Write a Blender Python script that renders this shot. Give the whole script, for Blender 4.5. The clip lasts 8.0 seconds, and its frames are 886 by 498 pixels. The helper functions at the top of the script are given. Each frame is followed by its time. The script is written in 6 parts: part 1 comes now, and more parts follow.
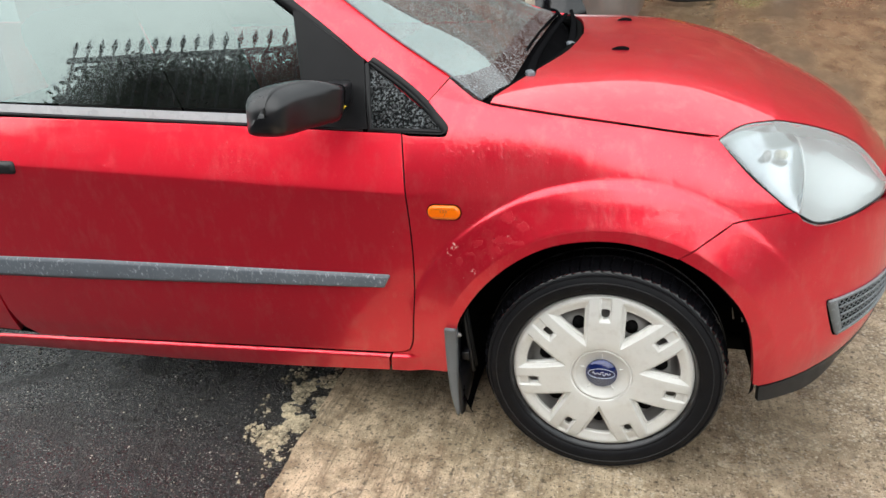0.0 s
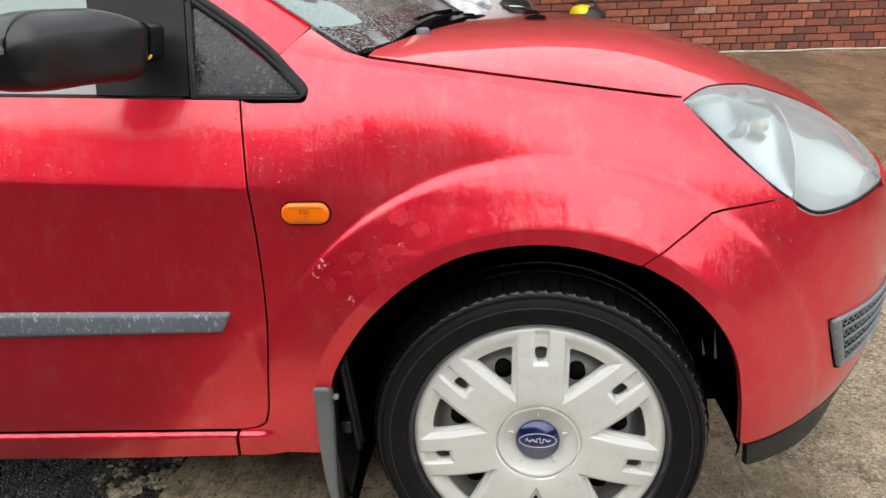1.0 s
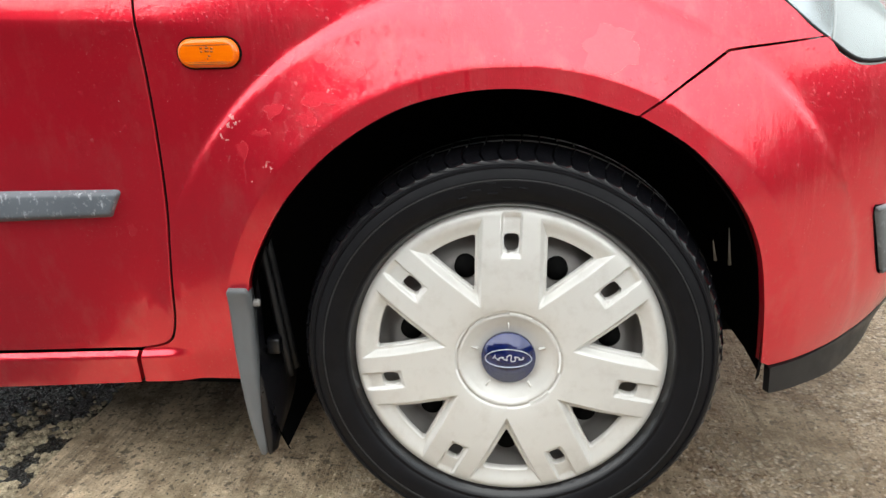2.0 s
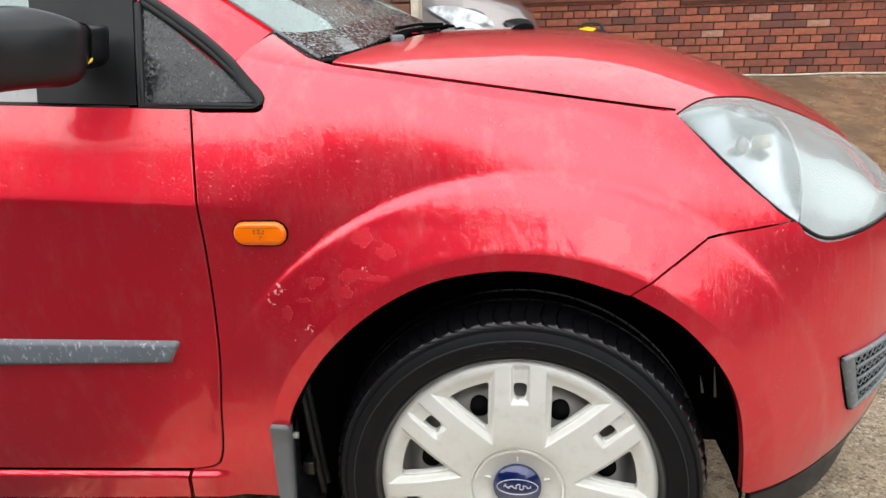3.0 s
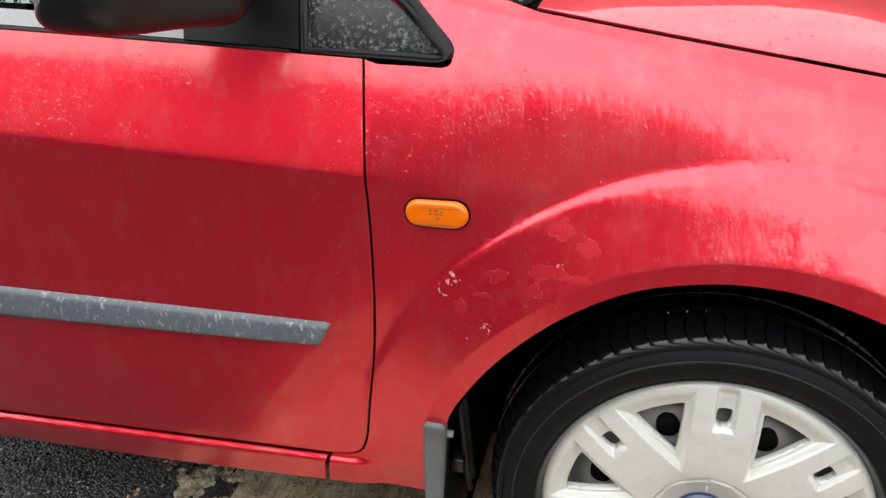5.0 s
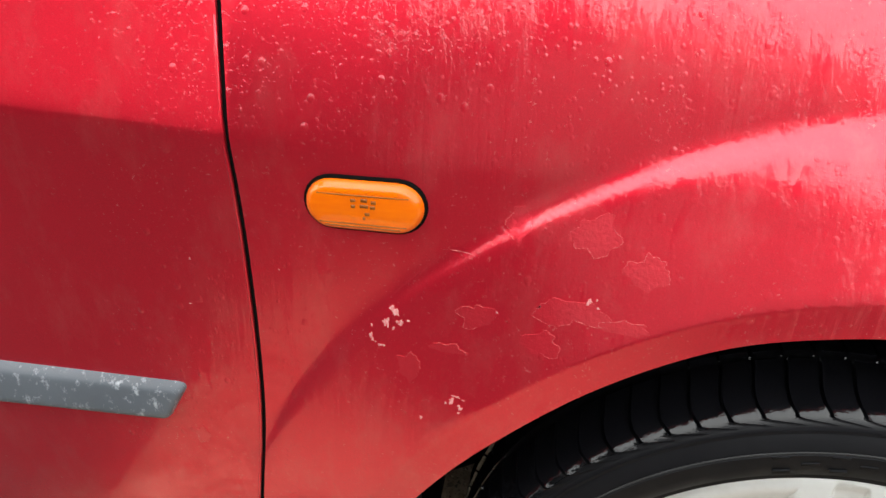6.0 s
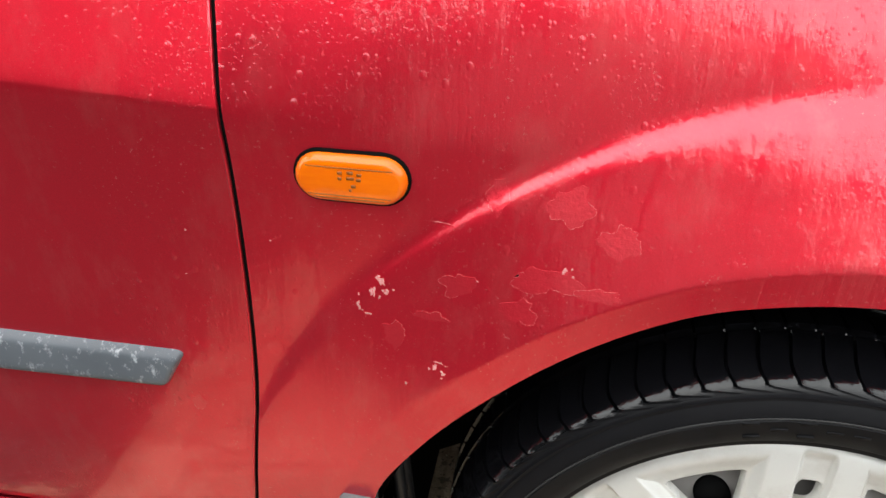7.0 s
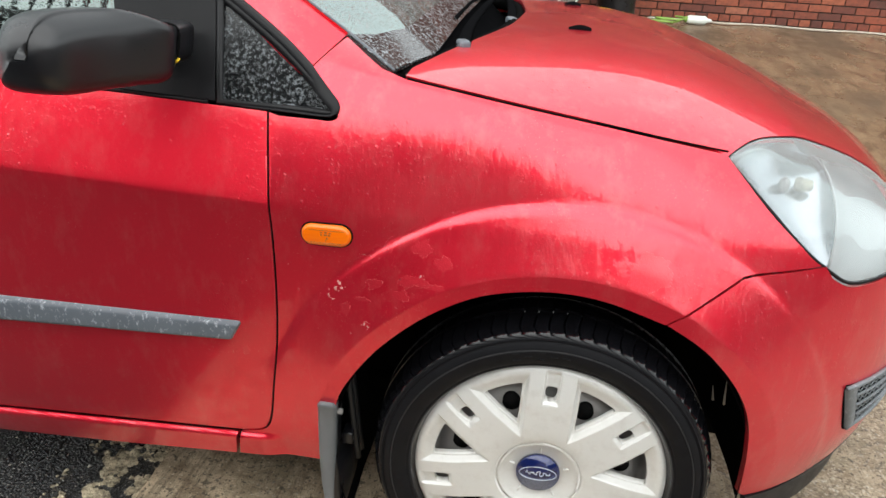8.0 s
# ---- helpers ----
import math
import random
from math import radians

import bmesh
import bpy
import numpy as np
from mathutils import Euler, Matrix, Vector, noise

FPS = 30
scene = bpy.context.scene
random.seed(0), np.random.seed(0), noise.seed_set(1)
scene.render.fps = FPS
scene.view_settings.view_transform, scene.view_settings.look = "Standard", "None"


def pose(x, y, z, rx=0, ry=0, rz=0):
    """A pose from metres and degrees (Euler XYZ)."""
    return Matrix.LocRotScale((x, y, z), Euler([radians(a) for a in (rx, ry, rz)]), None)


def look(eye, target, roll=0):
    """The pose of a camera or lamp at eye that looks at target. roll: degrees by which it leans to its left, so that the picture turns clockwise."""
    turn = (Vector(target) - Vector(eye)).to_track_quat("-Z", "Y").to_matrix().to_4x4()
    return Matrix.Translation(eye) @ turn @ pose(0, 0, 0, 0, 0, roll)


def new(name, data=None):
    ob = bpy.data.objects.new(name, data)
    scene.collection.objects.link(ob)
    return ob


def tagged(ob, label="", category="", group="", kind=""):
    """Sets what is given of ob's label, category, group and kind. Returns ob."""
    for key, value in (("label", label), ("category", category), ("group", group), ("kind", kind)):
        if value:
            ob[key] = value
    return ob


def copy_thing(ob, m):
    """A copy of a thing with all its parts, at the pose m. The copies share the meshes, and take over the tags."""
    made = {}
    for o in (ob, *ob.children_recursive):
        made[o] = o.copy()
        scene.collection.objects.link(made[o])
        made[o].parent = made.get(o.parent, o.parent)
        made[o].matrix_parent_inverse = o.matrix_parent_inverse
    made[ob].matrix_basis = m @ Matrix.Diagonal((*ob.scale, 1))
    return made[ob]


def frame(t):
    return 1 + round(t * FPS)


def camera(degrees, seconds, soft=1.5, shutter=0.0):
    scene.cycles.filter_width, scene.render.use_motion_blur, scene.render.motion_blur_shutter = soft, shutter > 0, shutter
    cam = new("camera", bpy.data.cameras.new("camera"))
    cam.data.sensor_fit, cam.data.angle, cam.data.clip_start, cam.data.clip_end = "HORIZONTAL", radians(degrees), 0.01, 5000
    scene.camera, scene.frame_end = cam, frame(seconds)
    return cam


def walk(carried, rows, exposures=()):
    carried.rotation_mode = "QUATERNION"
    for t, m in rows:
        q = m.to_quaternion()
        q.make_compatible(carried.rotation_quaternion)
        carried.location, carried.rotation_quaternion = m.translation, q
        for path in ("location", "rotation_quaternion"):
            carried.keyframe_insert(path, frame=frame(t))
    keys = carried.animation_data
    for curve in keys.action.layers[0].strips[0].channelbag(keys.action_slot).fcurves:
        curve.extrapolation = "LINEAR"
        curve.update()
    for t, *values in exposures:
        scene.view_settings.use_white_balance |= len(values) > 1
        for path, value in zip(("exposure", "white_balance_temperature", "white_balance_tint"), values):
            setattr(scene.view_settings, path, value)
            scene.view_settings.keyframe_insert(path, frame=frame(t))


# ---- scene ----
cam = camera(63.0, 8.0)
PATH = [
    (0, (0.038, -1.475, 1.31), (-0.448, 0.271, 0.463), -3.7),
    (0.5, (-0.002, -1.242, 1.2), (-0.297, 0.579, 0.429), -3.9),
    (0.8, (-0.028, -1.142, 1.078), (-0.247, 0.725, 0.396), -2.8),
    (1, (-0.033, -1.064, 1.001), (-0.24, 0.814, 0.347), -2.1),
    (1.2, (-0.023, -0.957, 0.884), (-0.233, 0.928, 0.25), -1.7),
    (2.3, (0.015, -0.887, 0.736), (-0.186, 0.999, 0.104), -1.8),
    (2.4, (0.006, -0.897, 0.78), (-0.188, 0.99, 0.145), -1.8),
    (2.5, (0.004, -0.909, 0.819), (-0.192, 0.976, 0.178), -2.0),
    (2.8, (0.011, -0.937, 0.898), (-0.201, 0.951, 0.271), -1.9),
    (3, (0.012, -0.958, 0.969), (-0.218, 0.938, 0.374), -1.7),
    (3.2, (-0.005, -0.948, 1.027), (-0.246, 0.949, 0.441), -1.5),
    (3.5, (-0.036, -0.928, 1.083), (-0.302, 0.973, 0.521), -0.9),
    (3.7, (-0.067, -0.907, 1.099), (-0.36, 0.993, 0.548), -0.3),
    (4, (-0.105, -0.891, 1.089), (-0.438, 0.998, 0.524), 0.2),
    (4.2, (-0.125, -0.891, 1.066), (-0.494, 0.981, 0.466), 0.5),
    (4.5, (-0.148, -0.896, 1.031), (-0.554, 0.928, 0.316), 0.4),
    (4.7, (-0.153, -0.884, 1.027), (-0.577, 0.915, 0.263), 0.1),
    (5.8, (-0.258, -0.453, 0.906), (-0.499, 1.297, -0.031), 2.4),
    (6, (-0.259, -0.423, 0.896), (-0.472, 1.311, -0.077), 2.5),
    (6.5, (-0.249, -0.406, 0.88), (-0.459, 1.317, -0.114), 2.7),
    (7, (-0.241, -0.447, 0.895), (-0.463, 1.276, -0.097), 2.6),
    (7.3, (-0.225, -0.517, 0.928), (-0.479, 1.22, -0.029), 1.9),
    (7.5, (-0.207, -0.655, 0.99), (-0.463, 1.103, 0.072), 2.0),
    (7.7, (-0.171, -0.825, 1.038), (-0.389, 0.972, 0.187), 2.1),
    (8, (-0.078, -0.984, 1.128), (-0.276, 0.83, 0.309), 3.5),
]
walk(cam, [(t, look(eye, target, roll)) for t, eye, target, roll in PATH],
     [(0, 0.02), (1, -0.06), (1.2, -0.02), (2.3, 0.16), (2.5, 0.16), (3.0, 0.06), (3.5, 0.02), (4.0, 0.0), (4.5, -0.08), (4.7, -0.06), (6.0, 0.08), (7.0, 0.10), (7.5, 0.12), (7.7, 0.10), (8.0, 0.0)])

# ---- sky, sun ----
world = bpy.data.worlds.new("overcast_sky")
scene.world = world
world.use_nodes = True
wn, wl = world.node_tree.nodes, world.node_tree.links
sky = wn.new("ShaderNodeTexSky")
sky.sky_type, sky.sun_disc = "NISHITA", False
sky.sun_elevation, sky.sun_rotation = radians(37), radians(200)
cloud_noise = wn.new("ShaderNodeTexNoise")
cloud_noise.inputs["Scale"].default_value = 2.2
cloud_noise.inputs["Detail"].default_value = 5
cloud_ramp = wn.new("ShaderNodeValToRGB")
cloud_ramp.color_ramp.elements[0].color = (13.0, 14.2, 14.6, 1)
cloud_ramp.color_ramp.elements[1].color = (21.0, 21.8, 21.6, 1)
cloud_ramp.color_ramp.elements[0].position, cloud_ramp.color_ramp.elements[1].position = 0.3, 0.7
cloud_mix = wn.new("ShaderNodeMixRGB")
cloud_mix.inputs[0].default_value = 0.85
wl.new(cloud_noise.outputs["Fac"], cloud_ramp.inputs[0])
wl.new(sky.outputs[0], cloud_mix.inputs[1])
wl.new(cloud_ramp.outputs[0], cloud_mix.inputs[2])
wl.new(cloud_mix.outputs[0], wn["Background"].inputs[0])
wn["Background"].inputs[1].default_value = 0.13
sun = new("sun", bpy.data.lights.new("sun", "SUN"))
sun.data.energy, sun.data.angle, sun.data.color = 2.4, radians(110), (1.0, 0.97, 0.93)
sun.matrix_world = look((-2.5, -7.0, 5.6), (0.0, 0.0, 0.0))

# ---- materials ----
class Mat:
    """A small builder for node materials."""
    def __init__(self, name, color=(0.5, 0.5, 0.5), rough=0.5, metal=0.0, **extra):
        self.m = bpy.data.materials.new(name)
        self.m.use_nodes = True
        self.n, self.l = self.m.node_tree.nodes, self.m.node_tree.links
        self.b = self.n["Principled BSDF"]
        self.b.inputs["Base Color"].default_value = (*color, 1)
        self.b.inputs["Roughness"].default_value = rough
        self.b.inputs["Metallic"].default_value = metal
        for k, v in extra.items():
            self.b.inputs[k.replace("_", " ")].default_value = v
        self.co = self.n.new("ShaderNodeTexCoord").outputs["Object"]

    def scaled(self, s):
        x = self.n.new("ShaderNodeMapping")
        x.inputs["Scale"].default_value = s
        self.l.new(self.co, x.inputs[0])
        return x.outputs[0]

    def noise(self, scale, detail=4, rough=0.6, stretch=(1, 1, 1), shift=0.0):
        x = self.n.new("ShaderNodeTexNoise")
        x.inputs["Scale"].default_value, x.inputs["Detail"].default_value, x.inputs["Roughness"].default_value = scale, detail, rough
        m = self.n.new("ShaderNodeMapping")
        m.inputs["Scale"].default_value = stretch
        m.inputs["Location"].default_value = (shift, shift * 1.7, shift * 0.6)
        self.l.new(self.co, m.inputs[0])
        self.l.new(m.outputs[0], x.inputs["Vector"])
        return x.outputs["Fac"]

    def cells(self, scale, feature="F1", stretch=(1, 1, 1), rand=1.0):
        x = self.n.new("ShaderNodeTexVoronoi")
        x.feature = feature
        x.inputs["Scale"].default_value = scale
        x.inputs["Randomness"].default_value = rand
        self.l.new(self.scaled(stretch), x.inputs["Vector"])
        return x

    def ramp(self, src, *stops):
        x = self.n.new("ShaderNodeValToRGB")
        e = x.color_ramp.elements
        while len(e) < len(stops):
            e.new(0.5)
        for el, (p, c) in zip(e, stops):
            el.position = p
            el.color = (*c, 1) if isinstance(c, tuple) else (c, c, c, 1)
        self.l.new(src, x.inputs[0])
        return x.outputs[0]

    def math(self, op, a, b=0.0, clamp=False):
        x = self.n.new("ShaderNodeMath")
        x.operation, x.use_clamp = op, clamp
        for i, v in enumerate((a, b)):
            if isinstance(v, (int, float)):
                x.inputs[i].default_value = v
            else:
                self.l.new(v, x.inputs[i])
        return x.outputs[0]

    def mix(self, fac, a, b, mode="MIX"):
        x = self.n.new("ShaderNodeMixRGB")
        x.blend_type = mode
        for i, v in enumerate((fac, a, b)):
            if isinstance(v, (int, float)):
                x.inputs[i].default_value = v if i == 0 else (v, v, v, 1)
            elif isinstance(v, tuple):
                x.inputs[i].default_value = (*v, 1)
            else:
                self.l.new(v, x.inputs[i])
        return x.outputs[0]

    def set(self, socket, src):
        self.l.new(src, self.b.inputs[socket])
        return self

    def bump(self, src, strength, distance, socket="Normal", base=None):
        x = self.n.new("ShaderNodeBump")
        x.inputs["Strength"].default_value, x.inputs["Distance"].default_value = strength, distance
        self.l.new(src, x.inputs["Height"])
        if base is not None:
            self.l.new(base, x.inputs["Normal"])
        if socket:
            self.l.new(x.outputs[0], self.b.inputs[socket])
        return x.outputs[0]


def drops(q, scale, size, keep):
    """Height of scattered rain drops: small domes on some of the cells."""
    v = q.cells(scale, stretch=(1, 1, 0.8))
    dome = q.math("SUBTRACT", size, v.outputs["Distance"], True)
    pick = q.math("GREATER_THAN", q.math("FRACT", q.math("MULTIPLY", v.outputs["Color"], 7.31)), 1.0 - keep)
    return q.math("MULTIPLY", q.math("POWER", q.math("DIVIDE", dome, size), 0.6), pick)


def wet_paint(name, color, rain=1.0):
    q = Mat(name, color, 0.32, 0.72, Coat_Weight=1.0, Coat_Roughness=0.02, Coat_IOR=1.62)
    q.b.inputs["Specular IOR Level"].default_value = 0.2
    base = q.mix(q.noise(1400, 2), tuple(c * 0.84 for c in color), tuple(min(1, c * 1.14) for c in color))
    # dried road specks and faint smears
    specks = q.math("MULTIPLY", q.ramp(q.noise(300, 4, 0.75, shift=17.0), (0.615, 0.0), (0.68, 1.0)), q.ramp(q.noise(11, 4, 0.65, shift=4.0), (0.42, 0.0), (0.60, 0.55)))
    smears = q.math("MULTIPLY", q.ramp(q.noise(26, 5, 0.7, (1, 1, 0.5), 23.0), (0.50, 0.0), (0.70, 1.0)), 0.16)
    grit = q.math("MAXIMUM", specks, smears)
    q.set("Base Color", q.mix(grit, base, tuple(c * 0.5 + 0.5 * d for c, d in zip(color, (0.80, 0.42, 0.36)))))
    small, large = drops(q, 230, 0.33, 0.45), drops(q, 95, 0.24, 0.19)
    mist = q.math("MULTIPLY", drops(q, 560, 0.36, 0.45), q.ramp(q.noise(16, 4, 0.7, shift=7.0), (0.42, 0.0), (0.60, 0.5)))
    h = q.math("ADD", q.math("ADD", q.math("MULTIPLY", small, 0.7), mist), q.math("MULTIPLY", large, 1.8))
    zone = q.ramp(q.noise(4.0, 3), (0.40, 0.14), (0.62, 1.05))
    h = q.math("MULTIPLY", h, zone)
    runs = q.ramp(q.noise(46, 3, 0.5, (1, 1, 0.055)), (0.44, 0.0), (0.66, 1.0))
    runs = q.math("MULTIPLY", runs, q.ramp(q.noise(5.0, 2, 0.5, shift=3.0), (0.36, 0.1), (0.6, 1.0)))
    geo, axes = q.n.new("ShaderNodeNewGeometry"), q.n.new("ShaderNodeSeparateXYZ")
    q.l.new(geo.outputs["Normal"], axes.inputs[0])
    upright = q.ramp(axes.outputs["Z"], (0.45, 1.0), (0.75, 0.0))
    fine = q.ramp(q.noise(150, 4, 0.65, (1, 1, 0.06), 5.0), (0.46, 0.0), (0.62, 1.0))
    fine = q.math("MULTIPLY", fine, q.ramp(q.noise(9.0, 3, 0.6, (1, 1, 0.4), 6.0), (0.40, 0.0), (0.58, 1.0)))
    runs = q.math("ADD", runs, q.math("MULTIPLY", fine, 0.55))
    runs = q.math("MULTIPLY", runs, upright)
    spot = q.n.new("ShaderNodeSeparateXYZ")
    q.l.new(q.co, spot.inputs[0])
    runs = q.math("MULTIPLY", runs, q.math("ADD", 0.12, q.math("MULTIPLY", q.math("ADD", spot.outputs["X"], 0.56), 7.0, True), True))
    grime = q.noise(60, 4, 0.7)
    dust = q.math("MULTIPLY", q.math("MULTIPLY", q.math("SUBTRACT", -0.45, spot.outputs["X"]), 12.0, True), q.math("ADD", 0.005, q.math("MULTIPLY", grime, 0.05)))
    dust = q.math("ADD", dust, q.math("MULTIPLY", upright, q.math("MULTIPLY", grime, 0.03)))
    dust = q.math("ADD", dust, q.math("MULTIPLY", grit, 0.35))
    q.set("Coat Roughness", q.math("ADD", dust, q.ramp(q.math("MULTIPLY", runs, grime), (0.0, 0.015), (0.45, 0.20))))
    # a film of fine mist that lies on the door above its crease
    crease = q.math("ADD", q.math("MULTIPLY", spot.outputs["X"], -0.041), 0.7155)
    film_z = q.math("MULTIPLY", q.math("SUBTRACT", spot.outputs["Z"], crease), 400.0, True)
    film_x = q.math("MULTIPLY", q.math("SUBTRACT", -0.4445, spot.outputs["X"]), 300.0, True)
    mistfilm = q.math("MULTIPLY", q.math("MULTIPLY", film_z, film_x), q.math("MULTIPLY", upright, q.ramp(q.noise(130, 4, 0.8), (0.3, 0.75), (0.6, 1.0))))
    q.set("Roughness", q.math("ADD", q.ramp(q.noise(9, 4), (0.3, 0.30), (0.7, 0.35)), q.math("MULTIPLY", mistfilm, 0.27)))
    film = q.math("ADD", h, q.math("MULTIPLY", runs, 0.9))
    q.bump(film, 0.42 * rain, 0.0014, "Coat Normal")
    q.bump(h, 0.15 * rain, 0.001, "Normal")
    return q.m


def black_plastic(name, color=(0.018, 0.018, 0.02), rough=0.45, chalk=0.0):
    q = Mat(name, color, rough)
    g = q.noise(700, 3)
    base = q.mix(q.noise(14, 4), tuple(c * 0.8 for c in color), tuple(c * 1.3 for c in color))
    if chalk:
        spots = q.ramp(q.noise(120, 5, 0.75, (1, 1, 0.7)), (0.55, 0.0), (0.68, 1.0))
        spots = q.math("MULTIPLY", spots, q.ramp(q.noise(15, 3, 0.6, shift=11.0), (0.38, 0.10), (0.54, 1.0)))
        base = q.mix(q.math("MULTIPLY", spots, chalk), base, (0.50, 0.53, 0.56))
    q.set("Base Color", base)
    q.bump(g, 0.25, 0.0004)
    q.set("Roughness", q.ramp(q.noise(25, 4), (0.3, max(0.05, rough - 0.1)), (0.7, rough + 0.1)))
    return q.m


def glass(name, tint, rain, haze=0.0, ior=1.5):
    """A pane: tinted see-through, with gloss by Fresnel, rain drops and a little haze."""
    q = Mat(name, (0.75, 0.78, 0.78), 0.0)
    n, l = q.n, q.l
    clear, gloss, fres, mix = n.new("ShaderNodeBsdfTransparent"), n.new("ShaderNodeBsdfGlossy"), n.new("ShaderNodeFresnel"), n.new("ShaderNodeMixShader")
    clear.inputs[0].default_value = (*tint, 1)
    gloss.inputs["Roughness"].default_value = 0.01
    gloss.inputs["Color"].default_value = (0.84, 1.0, 0.97, 1)
    fres.inputs["IOR"].default_value = ior
    l.new(fres.outputs[0], mix.inputs[0])
    l.new(clear.outputs[0], mix.inputs[1])
    l.new(gloss.outputs[0], mix.inputs[2])
    last = mix.outputs[0]
    if rain or haze:
        q.b.inputs["Roughness"].default_value = 0.5
        fog = n.new("ShaderNodeMixShader")
        if rain:
            wet = q.ramp(q.noise(6.0, 3), (0.3, 0.35), (0.6, 1.0))
            h = q.math("ADD", drops(q, 430, 0.42, 0.75), q.math("MULTIPLY", drops(q, 190, 0.34, 0.35), 1.5))
            h = q.math("MULTIPLY", h, wet)
            for node in (gloss, fres):
                l.new(q.bump(h, 0.6 * rain, 0.0012, None), node.inputs["Normal"])
            l.new(q.math("ADD", q.math("MULTIPLY", h, 0.30 * rain), haze, True), fog.inputs[0])
        else:
            fog.inputs[0].default_value = haze
        l.new(last, fog.inputs[1])
        l.new(q.b.outputs[0], fog.inputs[2])
        last = fog.outputs[0]
    l.new(last, n["Material Output"].inputs[0])
    return q.m


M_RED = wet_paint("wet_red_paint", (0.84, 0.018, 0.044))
M_BLACK = black_plastic("black_plastic", (0.012, 0.012, 0.013))
M_TRIM = black_plastic("grey_weathered_trim", (0.105, 0.118, 0.135), 0.40, 0.8)
M_MIRROR = black_plastic("wet_black_plastic", (0.006, 0.006, 0.0078), 0.34)
M_MIRROR.node_tree.nodes["Principled BSDF"].inputs["IOR"].default_value = 1.55
M_BELT = black_plastic("satin_grey_moulding", (0.36, 0.38, 0.39), 0.3)
M_DARK = Mat("dark_underside", (0.006, 0.006, 0.006), 0.95).m
M_DARK.node_tree.nodes["Principled BSDF"].inputs["Specular IOR Level"].default_value = 0.0
M_RUBBER = black_plastic("window_rubber", (0.008, 0.008, 0.009), 0.4)
M_RUBBER.node_tree.nodes["Principled BSDF"].inputs["Specular IOR Level"].default_value = 0.22
M_GLASS = glass("rainy_side_glass", (0.10, 0.13, 0.13), 0.09, 0.006, 2.35)
M_SCREEN = glass("rainy_windscreen_glass", (0.16, 0.22, 0.22), 1.0, 0.05, 3.4)
M_LENS = glass("clear_lamp_lens", (0.95, 0.97, 0.98), 0.0, 0.26, 1.5)
M_CHROME = Mat("lamp_reflector", (0.45, 0.48, 0.51), 0.26, 1.0).m
M_MOTTLE = black_plastic("mottled_lamp_edge", (0.035, 0.040, 0.036), 0.5, 0.75)
M_BULB = Mat("straw_bulb", (0.52, 0.47, 0.33), 0.2).m
M_LAMPIN = Mat("lamp_housing_silver", (0.60, 0.615, 0.62), 0.40, 0.35).m


def tyre_mat():
    q = Mat("wet_tyre_rubber", (0.008, 0.008, 0.009), 0.35)
    q.b.inputs["Specular IOR Level"].default_value = 0.17
    q.set("Base Color", q.mix(q.noise(40, 4), (0.003, 0.003, 0.004), (0.009, 0.009, 0.011)))
    axes = q.n.new("ShaderNodeSeparateXYZ")
    q.l.new(q.co, axes.inputs[0])
    wall = q.math("MULTIPLY", q.math("SUBTRACT", -0.001, axes.outputs["Y"]), 220.0, True)
    q.set("Roughness", q.math("ADD", q.ramp(q.noise(22, 4), (0.35, 0.06), (0.65, 0.22)), q.math("MULTIPLY", wall, 0.40)))
    q.bump(q.noise(500, 3), 0.15, 0.0005)
    q.set("Coat Weight", q.math("SUBTRACT", 1.0, wall, True))
    q.b.inputs["Coat Roughness"].default_value = 0.07
    q.b.inputs["Coat IOR"].default_value = 1.42
    q.bump(q.noise(90, 3), 0.35, 0.002, "Coat Normal")
    return q.m


def cap_mat():
    q = Mat("silver_white_hubcap_paint", (0.70, 0.69, 0.66), 0.32, 0.15)
    dirt = q.ramp(q.noise(45, 5, 0.7), (0.5, 0.0), (0.8, 1.0))
    q.set("Base Color", q.mix(q.math("MULTIPLY", dirt, 0.35), (0.67, 0.66, 0.63), (0.44, 0.40, 0.35)))
    q.bump(q.noise(500, 3), 0.08, 0.0004)
    return q.m


M_TYRE, M_CAP = tyre_mat(), cap_mat()
M_RING = black_plastic("greyed_rubber", (0.030, 0.030, 0.031), 0.6)
M_STEEL = black_plastic("dull_steel_wheel", (0.27, 0.255, 0.245), 0.5)
M_BLUE = Mat("blue_badge", (0.006, 0.014, 0.10), 0.15, 0.2, Coat_Weight=1.0).m
M_SILVER = Mat("silver_print", (0.62, 0.65, 0.7), 0.3, 0.5).m
M_SEAT = black_plastic("seat_cloth", (0.05, 0.052, 0.055), 0.9)


def amber_mat():
    q = Mat("amber_lens", (0.95, 0.30, 0.01), 0.3, 0.0, Coat_Weight=1.0, Coat_Roughness=0.03, Coat_IOR=1.5)
    q.b.inputs["Specular IOR Level"].default_value = 0.15
    w = q.noise(60, 3, 0.6, (0.3, 1, 3))
    q.set("Base Color", q.mix(w, (0.84, 0.11, 0.0), (1.0, 0.225, 0.0)))
    return q.m


M_AMBER = amber_mat()
M_AMBERD = Mat("dark_amber", (0.30, 0.075, 0.002), 0.4).m


